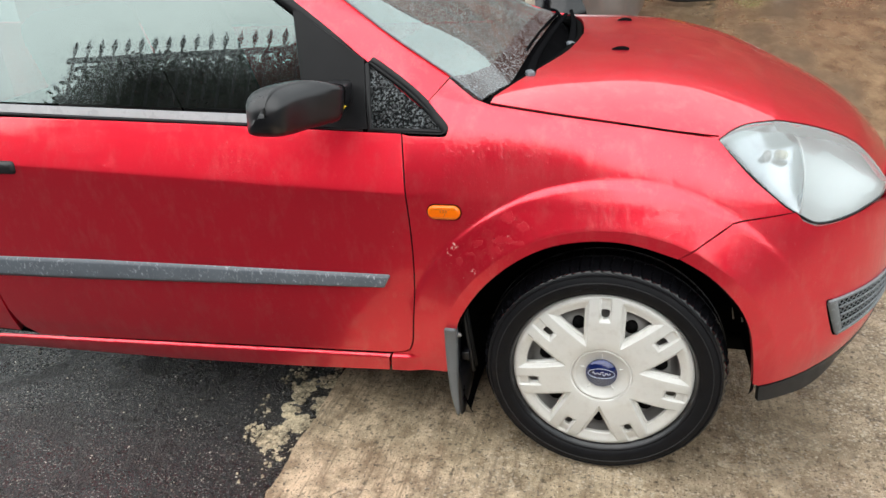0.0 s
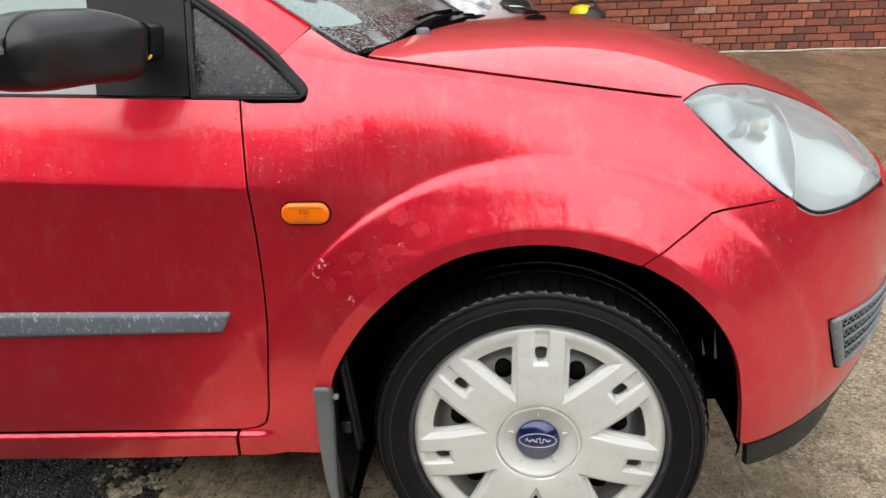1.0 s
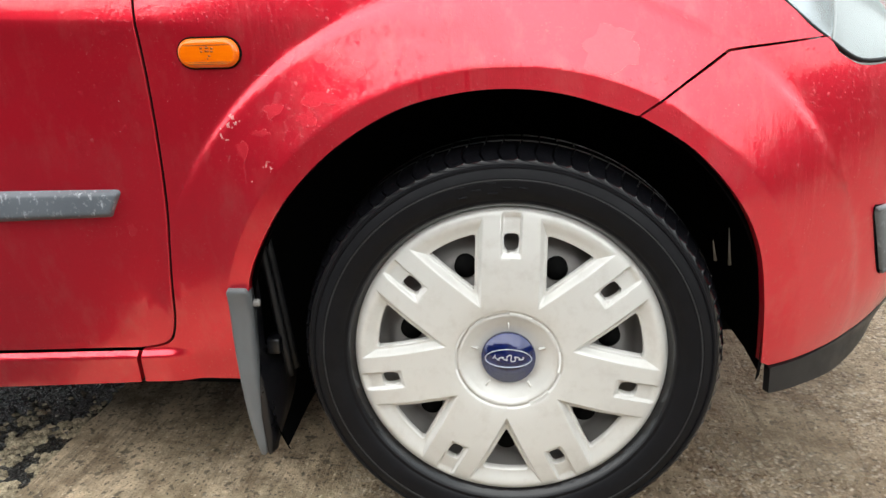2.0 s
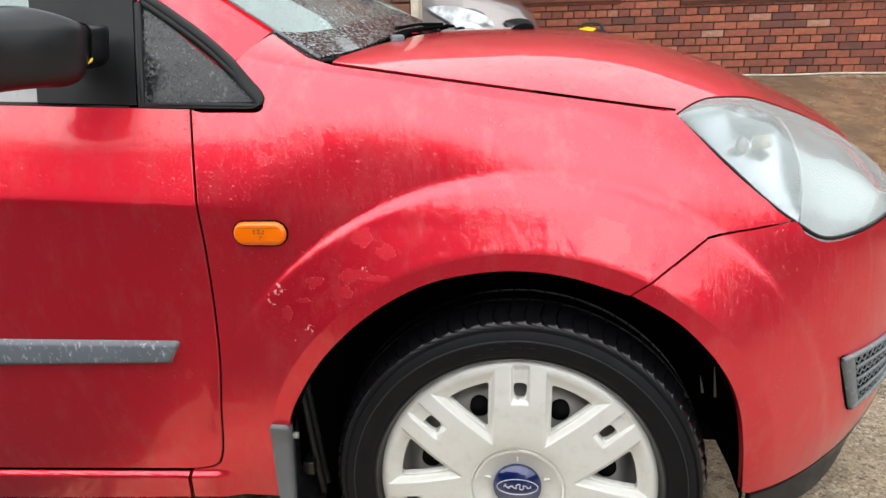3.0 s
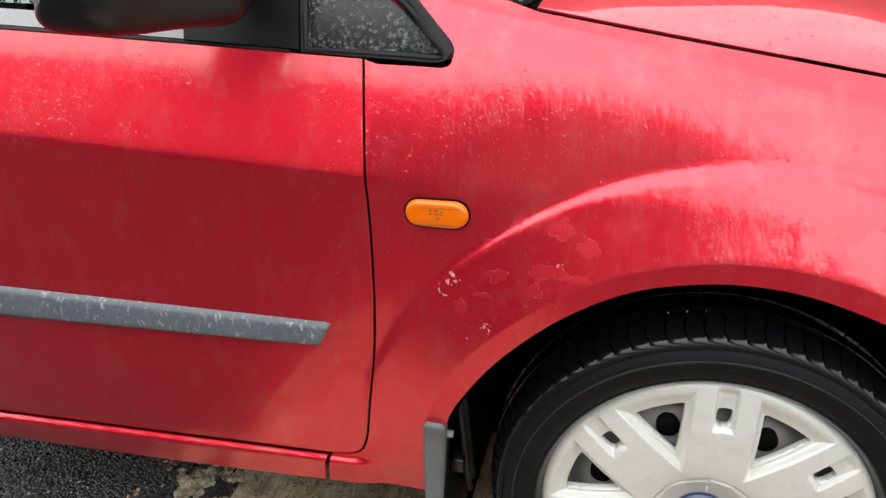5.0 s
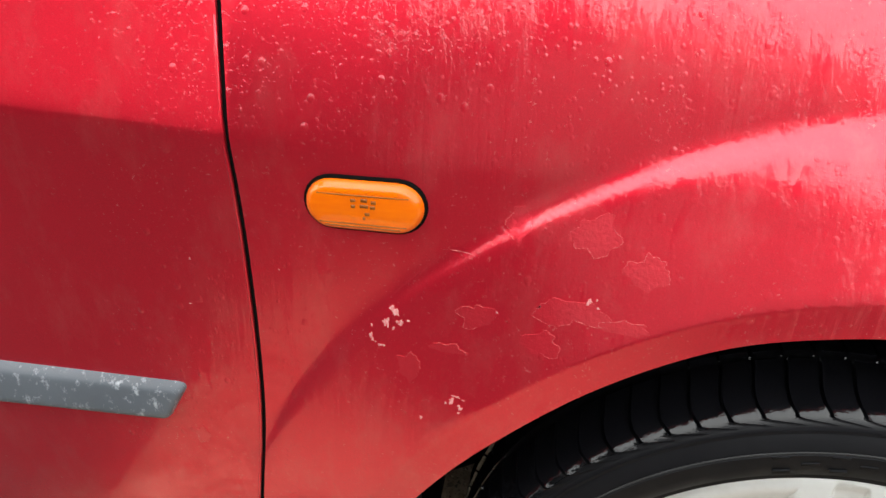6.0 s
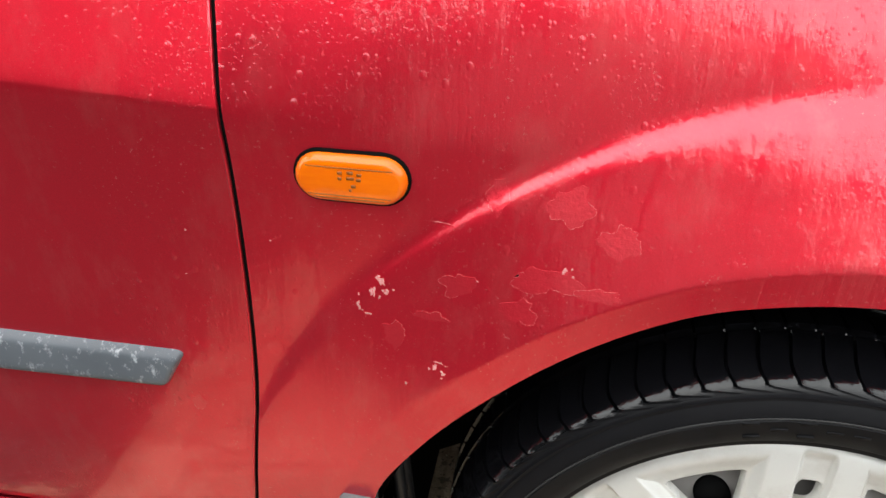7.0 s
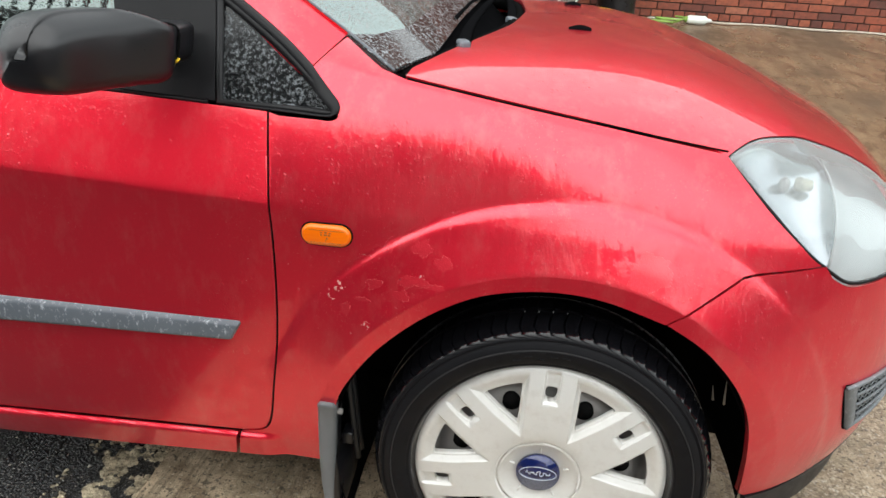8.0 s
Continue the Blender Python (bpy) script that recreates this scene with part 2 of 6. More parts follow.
def concrete_mat():
    q = Mat("wet_brushed_concrete", (0.4, 0.33, 0.24), 0.6)
    big, mid = q.noise(1.1, 5), q.noise(13, 6, 0.72)
    lines = q.noise(60, 4, 0.65, (1, 0.06, 1))
    base = q.mix(q.ramp(mid, (0.38, 0.0), (0.58, 1.0)), (0.27, 0.19, 0.115), (0.73, 0.575, 0.395))
    base = q.mix(q.ramp(q.noise(5.0, 5, 0.7, shift=13.0), (0.44, 0.0), (0.62, 0.55)), base, (0.20, 0.155, 0.09))
    base = q.mix(q.ramp(lines, (0.36, 0.65), (0.47, 0.0)), base, (0.20, 0.14, 0.085))
    # damp patches, wettest towards the car's nose
    axes = q.n.new("ShaderNodeSeparateXYZ")
    q.l.new(q.co, axes.inputs[0])
    damp = q.math("ADD", q.noise(2.3, 5, 0.65, shift=2.0), q.math("MULTIPLY", axes.outputs["X"], 0.16))
    damp = q.ramp(damp, (0.45, 0.0), (0.62, 1.0))
    base = q.mix(q.math("MULTIPLY", damp, 0.30), base, (0.22, 0.17, 0.115))
    # exposed pebbles and pits
    for scale, at, tone, amount, shift in ((62, 0.625, (0.055, 0.045, 0.032), 0.7, 1.0), (120, 0.62, (0.05, 0.042, 0.03), 0.85, 4.0), (105, 0.655, (0.80, 0.68, 0.50), 0.8, 8.0), (240, 0.63, (0.07, 0.055, 0.04), 0.8, 6.0)):
        base = q.mix(q.ramp(q.noise(scale, 2, 0.5, shift=shift), (at, 0.0), (at + 0.035, amount)), base, tone)
    # exposed aggregate: stones of every shade where the skin has worn off, most of it under the nose
    stone = q.cells(130, stretch=(1, 1, 0.2))
    hue = q.n.new("ShaderNodeSeparateColor")
    q.l.new(stone.outputs["Color"], hue.inputs[0])
    shade = q.ramp(hue.outputs[0], (0.0, (0.06, 0.048, 0.036)), (0.30, (0.24, 0.18, 0.12)), (0.70, (0.52, 0.41, 0.28)), (1.0, (0.86, 0.78, 0.66)))
    shade = q.mix(q.ramp(stone.outputs["Distance"], (0.44, 0.0), (0.64, 0.8)), shade, (0.06, 0.048, 0.034))
    bare = q.math("ADD", q.noise(4.2, 5, 0.75, shift=21.0), q.math("MULTIPLY", q.math("ADD", axes.outputs["X"], 0.1), 0.14))
    bare = q.ramp(bare, (0.46, 0.0), (0.66, 0.45))
    base = q.mix(bare, base, shade)
    # darker between x 0.05 and 0.80, a film of water further out
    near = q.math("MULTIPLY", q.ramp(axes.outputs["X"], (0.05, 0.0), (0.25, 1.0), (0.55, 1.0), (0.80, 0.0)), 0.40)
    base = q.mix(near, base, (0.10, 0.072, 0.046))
    film = q.math("MULTIPLY", q.math("SUBTRACT", axes.outputs["X"], 0.50), 2.4, True)
    q.set("Specular IOR Level", q.math("ADD", 0.5, q.math("MULTIPLY", film, 0.5)))
    q.set("Base Color", base)
    q.set("Roughness", q.ramp(q.math("ADD", q.math("MULTIPLY", q.math("ADD", damp, film), -0.35), q.math("ADD", q.math("MULTIPLY", big, 0.5), q.math("MULTIPLY", mid, 0.5))), (0.20, 0.12), (0.56, 0.62)))
    rough = q.math("ADD", q.math("MULTIPLY", lines, 0.9), q.math("ADD", q.noise(120, 4, 0.75), q.math("MULTIPLY", q.math("MULTIPLY", stone.outputs["Distance"], bare), -1.4)))
    q.bump(rough, 0.85, 0.006)
    return q.m


def asphalt_mat():
    q = Mat("wet_asphalt", (0.03, 0.03, 0.03), 0.4)
    v = q.cells(160)
    stone = q.ramp(v.outputs["Distance"], (0.0, 1.0), (0.6, 0.0))
    light = q.ramp(q.noise(150, 3, 0.7), (0.585, 0.0), (0.66, 1.0))
    base = q.mix(q.noise(20, 4), (0.008, 0.008, 0.009), (0.036, 0.034, 0.034))
    q.set("Base Color", q.mix(light, base, (0.3, 0.28, 0.25)))
    q.set("Roughness", q.ramp(q.noise(7, 4), (0.35, 0.10), (0.65, 0.36)))
    q.bump(q.math("ADD", stone, q.noise(60, 3)), 1.0, 0.006)
    return q.m


def brick_mat(name="red_brick", age=0.0):
    """Mixed bricks; age browns and darkens them with moss and soot."""
    q = Mat(name, (0.3, 0.08, 0.05), 0.8)
    info = q.n.new("ShaderNodeObjectInfo")
    geo = q.n.new("ShaderNodeNewGeometry")
    r = q.math("FRACT", q.math("ADD", info.outputs["Random"], geo.outputs["Random Per Island"]))
    col = q.ramp(r, (0.0, (0.13, 0.036, 0.026)), (0.2, (0.22, 0.050, 0.030)), (0.70, (0.36, 0.085, 0.042)), (0.93, (0.44, 0.12, 0.058)), (1.0, (0.46, 0.23, 0.16)))
    base = q.mix(q.ramp(q.noise(30, 5, 0.7), (0.4, 0.0), (0.75, 0.6)), col, (0.045, 0.022, 0.02))
    base = q.mix(q.ramp(q.noise(1.3, 4, 0.65, (1, 1, 1.6), 2.0), (0.46, 0.0), (0.66, 0.75)), base, (0.030, 0.020, 0.018))
    base = q.mix(q.ramp(q.noise(9, 5, 0.75, (1, 1, 0.5), 5.0), (0.62, 0.0), (0.74, 0.35)), base, (0.30, 0.20, 0.17))
    if age:
        base = q.mix(q.ramp(q.noise(12, 4, 0.6, shift=9.0), (0.3, age), (0.7, age * 0.6)), base, (0.060, 0.040, 0.022))
    q.set("Base Color", base)
    q.bump(q.noise(160, 4), 0.6, 0.005)
    return q.m


M_CONC, M_ASPH, M_BRICK = concrete_mat(), asphalt_mat(), brick_mat("red_brick", 0.22)
M_OLDBRICK = brick_mat("mossy_brown_brick", 0.85)
M_LEDGE = brick_mat("weathered_ledge_brick", 0.35)


def yard_mat():
    q = Mat("wet_brown_yard_concrete", (0.2, 0.14, 0.09), 0.4)
    big, mid = q.noise(1.6, 6, 0.65, (1, 0.5, 1)), q.noise(9, 6, 0.7, (1, 0.4, 1))
    base = q.mix(q.ramp(mid, (0.35, 0.0), (0.65, 1.0)), (0.13, 0.085, 0.05), (0.30, 0.21, 0.125))
    base = q.mix(q.ramp(big, (0.42, 0.0), (0.6, 0.7)), base, (0.08, 0.055, 0.035))
    base = q.mix(q.ramp(q.noise(40, 4, 0.7), (0.66, 0.0), (0.74, 0.6)), base, (0.5, 0.42, 0.32))
    q.set("Base Color", base)
    q.set("Roughness", q.ramp(big, (0.40, 0.10), (0.6, 0.5)))
    q.bump(q.noise(45, 5), 0.4, 0.006)
    return q.m


M_YARD = yard_mat()


def rough_mat(name, a, b, scale=20, rough=0.8, bump=0.3, dist=0.003):
    q = Mat(name, a, rough)
    q.set("Base Color", q.mix(q.ramp(q.noise(scale, 5, 0.7), (0.35, 0.0), (0.65, 1.0)), a, b))
    q.bump(q.noise(scale * 6, 4), bump, dist)
    return q.m


M_MORTAR = rough_mat("dark_mortar", (0.022, 0.018, 0.016), (0.085, 0.068, 0.058), 12)
M_CREAM = rough_mat("cream_painted_post", (0.55, 0.50, 0.42), (0.38, 0.33, 0.27), 9)
M_FENCE = rough_mat("black_iron", (0.008, 0.008, 0.009), (0.02, 0.02, 0.02), 15, 0.5)
M_HEDGE = rough_mat("dark_hedge_leaves", (0.013, 0.020, 0.010), (0.040, 0.058, 0.028), 30, 0.95)
M_HEDGE.node_tree.nodes["Principled BSDF"].inputs["Specular IOR Level"].default_value = 0.03
M_GREYCAR = wet_paint("wet_silver_paint", (0.22, 0.195, 0.190), 0.5)
M_YELLOW = Mat("yellow_plastic", (0.85, 0.55, 0.01), 0.35).m
M_GREEN = Mat("green_plastic", (0.25, 0.42, 0.08), 0.4).m
M_WHITE = Mat("white_plastic", (0.72, 0.76, 0.70), 0.4).m
M_FAINT = rough_mat("pale_scratch", (0.68, 0.13, 0.14), (0.80, 0.42, 0.41), 900, 0.6, 0.2, 0.0005)
M_TORN = rough_mat("torn_lacquer", (0.62, 0.07, 0.08), (0.74, 0.20, 0.20), 500, 0.45, 0.2, 0.0005)


def speck_glass(name, ior=1.5, amount=0.55):
    """Dark opaque glass with dense dried rain specks."""
    q = Mat(name, (0.012, 0.013, 0.014), 0.15, IOR=ior)
    spots = q.ramp(q.noise(170, 5, 0.75), (0.51, 0.0), (0.64, 1.0))
    zone = q.ramp(q.noise(28, 3), (0.35, 0.25), (0.65, 1.0))
    f = q.math("MULTIPLY", q.math("MULTIPLY", spots, zone), amount)
    q.set("Base Color", q.mix(f, (0.010, 0.011, 0.012), (0.36, 0.40, 0.43)))
    q.set("Roughness", q.ramp(f, (0.0, 0.12), (0.5, 0.6)))
    q.bump(spots, 0.4, 0.0008)
    return q.m


M_QGLASS = speck_glass("specked_dark_quarter_glass")
M_FRIT = speck_glass("specked_black_screen_edge", 2.2, 0.9)


def peel_mat():
    """Red paint whose lacquer has lifted: dull and a little paler."""
    q = Mat("lifted_lacquer", (0.84, 0.018, 0.044), 0.36, 0.70, Coat_Weight=1.0, Coat_Roughness=0.13, Coat_IOR=1.62)
    q.set("Base Color", q.mix(q.noise(160, 4, 0.7), (0.80, 0.018, 0.044), (0.88, 0.040, 0.064)))
    q.bump(q.noise(330, 4, 0.7), 0.45, 0.001)
    return q.m


M_PEEL = peel_mat()


def lamp_glass():
    """A far headlamp: ribbed silver under a glossy lens."""
    q = Mat("grey_lamp_glass", (0.4, 0.42, 0.44), 0.12, 0.3, Coat_Weight=1.0)
    q.set("Base Color", q.mix(q.ramp(q.noise(9, 4, 0.6), (0.38, 0.0), (0.62, 1.0)), (0.20, 0.21, 0.22), (0.52, 0.54, 0.55)))
    q.bump(q.noise(9, 2), 0.3, 0.02)
    return q.m


M_LAMPGLASS = lamp_glass()
M_SCUTTLE = black_plastic("wet_black_scuttle", (0.005, 0.005, 0.0055), 0.6)
M_SCUTTLE.node_tree.nodes["Principled BSDF"].inputs["Specular IOR Level"].default_value = 0.0
M_GRILLE = black_plastic("grey_grille_plastic", (0.150, 0.162, 0.172), 0.42, 0.5)
M_SAIL = black_plastic("matt_black_mirror_base", (0.011, 0.011, 0.012), 0.42)
M_SAIL.node_tree.nodes["Principled BSDF"].inputs["Specular IOR Level"].default_value = 0.22

# ---- building helpers ----
def part(name, bm, material, parent=None, label="", smooth=True):
    """Links a bmesh as one mesh object, under a thing or a part."""
    me = bpy.data.meshes.new(name)
    bm.normal_update()
    bm.to_mesh(me)
    bm.free()
    me.materials.append(material)
    if smooth:
        me.shade_smooth()
    ob = new(name, me)
    if parent:
        ob.parent = parent
    return tagged(ob, label)


def thing(name, label, category, m=None, group="", kind=""):
    ob = new(name)
    ob.empty_display_size = 0.1
    if m is not None:
        ob.matrix_basis = m
    return tagged(ob, label, category, group, kind)


def box(bm, x0, x1, y0, y1, z0, z1, bevel=0.0, seg=2, m=None):
    r = bmesh.ops.create_cube(bm, size=1)
    vs = r["verts"]
    bmesh.ops.transform(bm, verts=vs, matrix=Matrix.Translation(((x0 + x1) / 2, (y0 + y1) / 2, (z0 + z1) / 2)) @ Matrix.Diagonal((x1 - x0, y1 - y0, z1 - z0, 1)))
    if bevel:
        es = list({e for v in vs for e in v.link_edges})
        out = bmesh.ops.bevel(bm, geom=es, offset=bevel, segments=seg, profile=0.5, affect="EDGES")
        vs = list({v for f in out["faces"] for v in f.verts} | {v for v in vs if v.is_valid})
    if m is not None:
        bmesh.ops.transform(bm, verts=vs, matrix=m)
    return vs


def cylinder(bm, p, q, r0, r1=None, seg=24):
    p, q = Vector(p), Vector(q)
    d = q - p
    r = bmesh.ops.create_cone(bm, cap_ends=True, segments=seg, radius1=r0, radius2=r0 if r1 is None else r1, depth=d.length)
    bmesh.ops.transform(bm, verts=r["verts"], matrix=Matrix.Translation((p + q) / 2) @ d.to_track_quat("Z", "Y").to_matrix().to_4x4())


def tube(bm, pts, r, seg=8, closed=False):
    """A round tube along points."""
    pts = [Vector(p) for p in pts]
    n = len(pts)
    rings = []
    for i, p in enumerate(pts):
        a = pts[(i - 1) % n] if closed or i else p
        b = pts[(i + 1) % n] if closed or i < n - 1 else p
        qt = (b - a).to_track_quat("Z", "Y")
        rad = r[i] if isinstance(r, (list, tuple)) else r
        rings.append([bm.verts.new(p + qt @ Vector((rad * math.cos(k * 2 * math.pi / seg), rad * math.sin(k * 2 * math.pi / seg), 0))) for k in range(seg)])
    for i in range(n if closed else n - 1):
        for k in range(seg):
            a, b = rings[i], rings[(i + 1) % n]
            bm.faces.new((a[k], a[(k + 1) % seg], b[(k + 1) % seg], b[k]))
    if not closed:
        bm.faces.new(rings[0][::-1])
        bm.faces.new(rings[-1])


def loft(bm, rows, closed_u=False):
    """Quads between rows of points."""
    vs = [[bm.verts.new(p) for p in row] for row in rows]
    for a, b in zip(vs, vs[1:]):
        n = len(a)
        for k in range(n if closed_u else n - 1):
            try:
                bm.faces.new((a[k], a[(k + 1) % n], b[(k + 1) % n], b[k]))
            except ValueError:
                pass
    return vs


def spline(nodes):
    """A smooth monotone curve through (x, y) nodes."""
    xs, ys = [a for a, _ in nodes], [b for _, b in nodes]
    n = len(xs)
    d = [(ys[i + 1] - ys[i]) / (xs[i + 1] - xs[i]) for i in range(n - 1)]
    m = [d[0]] + [0 if d[i - 1] * d[i] <= 0 else 2 * d[i - 1] * d[i] / (d[i - 1] + d[i]) for i in range(1, n - 1)] + [d[-1]]

    def f(x):
        if x <= xs[0]:
            return ys[0] + m[0] * (x - xs[0])
        if x >= xs[-1]:
            return ys[-1] + m[-1] * (x - xs[-1])
        i = 0
        while x > xs[i + 1]:
            i += 1
        h = xs[i + 1] - xs[i]
        t = (x - xs[i]) / h
        return ((1 + 2 * t) * (1 - t) ** 2 * ys[i] + t * (1 - t) ** 2 * h * m[i] + t * t * (3 - 2 * t) * ys[i + 1] + t * t * (t - 1) * h * m[i + 1])
    return f


def round_line(pts, steps=6, closed=False):
    """A Catmull-Rom curve through points of any dimension."""
    pts = [Vector(p) for p in pts]
    n = len(pts)
    out = []
    for i in range(n if closed else n - 1):
        g = (lambda k: pts[k % n]) if closed else (lambda k: pts[min(max(k, 0), n - 1)])
        a, b, c, d = g(i - 1), g(i), g(i + 1), g(i + 2)
        for s in range(steps):
            t = s / steps
            out.append(0.5 * (2 * b + (c - a) * t + (2 * a - 5 * b + 4 * c - d) * t * t + (3 * b - a - 3 * c + d) * t ** 3))
    if not closed:
        out.append(pts[-1])
    return out


def smoothstep(a, b, x):
    t = min(1, max(0, (x - a) / (b - a)))
    return t * t * (3 - 2 * t)


def area2(poly):
    return sum(a[0] * b[1] - b[0] * a[1] for a, b in zip(poly, poly[1:] + poly[:1])) / 2


def inset(poly, d):
    """A closed outline drawn in by d."""
    poly = [tuple(p)[:2] for p in poly]
    poly = [p for p, q in zip(poly, poly[1:] + poly[:1]) if math.dist(p, q) > 1e-5]
    s = 1 if area2(poly) > 0 else -1
    out = []
    n = len(poly)
    for i in range(n):
        a, b, c = poly[i - 1], poly[i], poly[(i + 1) % n]
        u, v = Vector(b) - Vector(a), Vector(c) - Vector(b)
        u.normalize(), v.normalize()
        n1, n2 = Vector((-u.y, u.x)) * s, Vector((-v.y, v.x)) * s
        w = n1 + n2
        w = w / max(0.35, w.length_squared / 2) if w.length > 1e-6 else n1
        out.append((b[0] + w.x * d, b[1] + w.y * d))
    return out


def clip(poly, axis, lim, keep_less):
    out = []
    n = len(poly)
    for i in range(n):
        a, b = poly[i - 1], poly[i]
        ia, ib = (a[axis] <= lim) == keep_less or a[axis] == lim, (b[axis] <= lim) == keep_less or b[axis] == lim
        if ia != ib:
            t = (lim - a[axis]) / (b[axis] - a[axis])
            p = [a[0] + t * (b[0] - a[0]), a[1] + t * (b[1] - a[1])]
            p[axis] = lim
            out.append(tuple(p))
        if ib:
            out.append(b)
    return out


def despike(pts):
    """The polygon without points where its edge runs back on itself."""
    k = 0
    while len(pts) > 2 and k < len(pts):
        a, b, c = pts[k - 1], pts[k], pts[(k + 1) % len(pts)]
        p, q = (b[0] - a[0], b[1] - a[1]), (c[0] - b[0], c[1] - b[1])
        if abs(p[0] * q[1] - p[1] * q[0]) < 1e-10 and p[0] * q[0] + p[1] * q[1] <= 0:
            pts = pts[:k] + pts[k + 1:]
            k = max(0, k - 2)
        else:
            k += 1
    return pts


def panel(name, outline, surf, cell, material, parent=None, label="", depth=0.012, gap=0.0018, mirror=None, shift=0.0, open_edge=None, turn=None):
    """A body panel: the outline (in the two parameters of surf) filled with cells and laid on the surface, its edges turned in.
    mirror: also the mirrored half about that y, in the same mesh. open_edge: tells edges that are not turned in. turn: one outward direction for all turned edges."""
    poly = inset(outline, gap) if gap else [tuple(p)[:2] for p in outline]
    if area2(poly) < 0:
        poly = poly[::-1]
    us, vs = [p[0] for p in poly], [p[1] for p in poly]
    cu, cv = cell if isinstance(cell, tuple) else (cell, cell)
    nu, nv = max(1, math.ceil((max(us) - min(us)) / cu)), max(1, math.ceil((max(vs) - min(vs)) / cv))
    du, dv = (max(us) - min(us)) / nu, (max(vs) - min(vs)) / nv
    index, verts, faces = {}, [], []

    def vid(p):
        k = (round(p[0] * 2e4), round(p[1] * 2e4))
        if k not in index:
            index[k] = len(verts)
            verts.append(p)
        return index[k]
    for i in range(nu):
        u0 = min(us) + i * du
        col = clip(clip(poly, 0, u0, False), 0, u0 + du, True)
        if len(col) < 3:
            continue
        for j in range(nv):
            v0 = min(vs) + j * dv
            c = despike(list(clip(clip(col, 1, v0, False), 1, v0 + dv, True)))
            ids = []
            for p in c:
                k = vid(p)
                if k not in ids:
                    ids.append(k)
            if len(ids) >= 3 and abs(area2([verts[k] for k in ids])) > 1e-9:
                faces.append(ids)
    e = 1e-4

    def at(p):
        return Vector(surf(p[0], p[1]))

    def normal(p):
        a = at((p[0] + e, p[1])) - at((p[0] - e, p[1]))
        b = at((p[0], p[1] + e)) - at((p[0], p[1] - e))
        n = a.cross(b)
        return n.normalized() if n.length > 0 else Vector((0, -1, 0))
    pos, nor = [at(p) for p in verts], [normal(p) for p in verts]
    if shift:
        pos = [p + n * shift for p, n in zip(pos, nor)]
    count = {}
    for f in faces:
        for a, b in zip(f, f[1:] + f[:1]):
            count[(a, b)] = count.get((a, b), 0) + 1
    edges = [(a, b) for a, b in count if (b, a) not in count]
    if open_edge:
        edges = [(a, b) for a, b in edges if not (open_edge(verts[a]) and open_edge(verts[b]))]
    ring = {}
    for a, b in edges:
        side = (pos[b] - pos[a]).cross(nor[a])
        side = side.normalized() if side.length > 1e-9 else nor[a]
        q = []
        for k in (a, b):
            if k not in ring:
                ring[k] = (len(pos), len(pos) + 1)
                pos.append(pos[k].copy())
                nor.append(side)
                pos.append(pos[k] - (turn or nor[k]) * depth)
                nor.append(side)
            q.append(ring[k])
        faces.append([q[1][0], q[0][0], q[0][1], q[1][1]])
    if mirror is not None:
        n = len(pos)
        faces += [[k + n for k in f[::-1]] for f in faces]
        pos += [Vector((p.x, 2 * mirror - p.y, p.z)) for p in pos]
        nor += [Vector((p.x, -p.y, p.z)) for p in nor]
    me = bpy.data.meshes.new(name)
    me.from_pydata([tuple(p) for p in pos], [], faces)
    me.materials.append(material)
    me.shade_smooth()
    me.normals_split_custom_set_from_vertices([tuple(n) for n in nor])
    ob = new(name, me)
    if parent:
        ob.parent = parent
    return tagged(ob, label)

# ---- ground, house wall ----
def rise(y):
    """The yard climbs gently towards the house."""
    return 0.38 * min(1.0, max(0.0, (y - 1.1) / 5.9))


def sheet(name, xs, ys, lift, material, label, edge_x=None):
    bm = bmesh.new()
    rows = []
    for y in ys:
        row = []
        for i, x in enumerate(xs):
            if edge_x is not None and i == 0:
                x = edge_x + 0.012 * noise.noise((0, y * 9, 3)) + 0.006 * noise.noise((0, y * 40, 7))
            row.append((x, y, rise(y) + lift))
        rows.append(row)
    vs = loft(bm, rows)
    if edge_x is not None:
        low = [bm.verts.new(v[0].co + Vector((-0.004, 0, -0.05))) for v in vs]
        for (a, b), (c, d) in zip(zip(vs, vs[1:]), zip(low, low[1:])):
            bm.faces.new((a[0], c, d, b[0]))
    for f in bm.faces:
        if f.normal.z < 0:
            f.normal_flip()
    return tagged(part(name, bm, material, None, "", False), label, name, "", "structure")


near = [-0.98 + 0.02 * i for i in range(119)]
sheet("ground", [-400, -40, -8, -3, -0.5, 2, 8, 40, 400], [-400, -40, -6, -1.4, 1.1, 2.5, 4, 5.3, 7.0, 12, 60, 400], -0.012, M_ASPH, "dark wet asphalt yard with pale grit")
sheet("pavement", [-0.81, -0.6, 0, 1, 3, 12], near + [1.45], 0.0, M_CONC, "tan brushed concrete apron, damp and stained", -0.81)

sheet("yard", [-0.81, -0.6, 0, 1, 3, 12], [1.45, 1.6, 2.5, 4, 5.3, 7.0, 9], -0.002, M_YARD, "older brown concrete yard, wet and puddled")

WALL_Y = 7.0


def brick_places(x0, x1, z0, courses, length=0.215, h=0.065, j=0.010):
    """Running bond: the start, end and height of every brick."""
    out = []
    for c in range(courses):
        head = c % 4 == 1
        size = (length - j) / 2 if head else length
        x = x0 - (size / 2 if c % 2 else 0)
        while x < x1:
            a, b = max(x, x0), min(x + size, x1)
            if b - a > 0.03:
                out.append((a, b, z0 + c * (h + j)))
            x += size + j
    return out


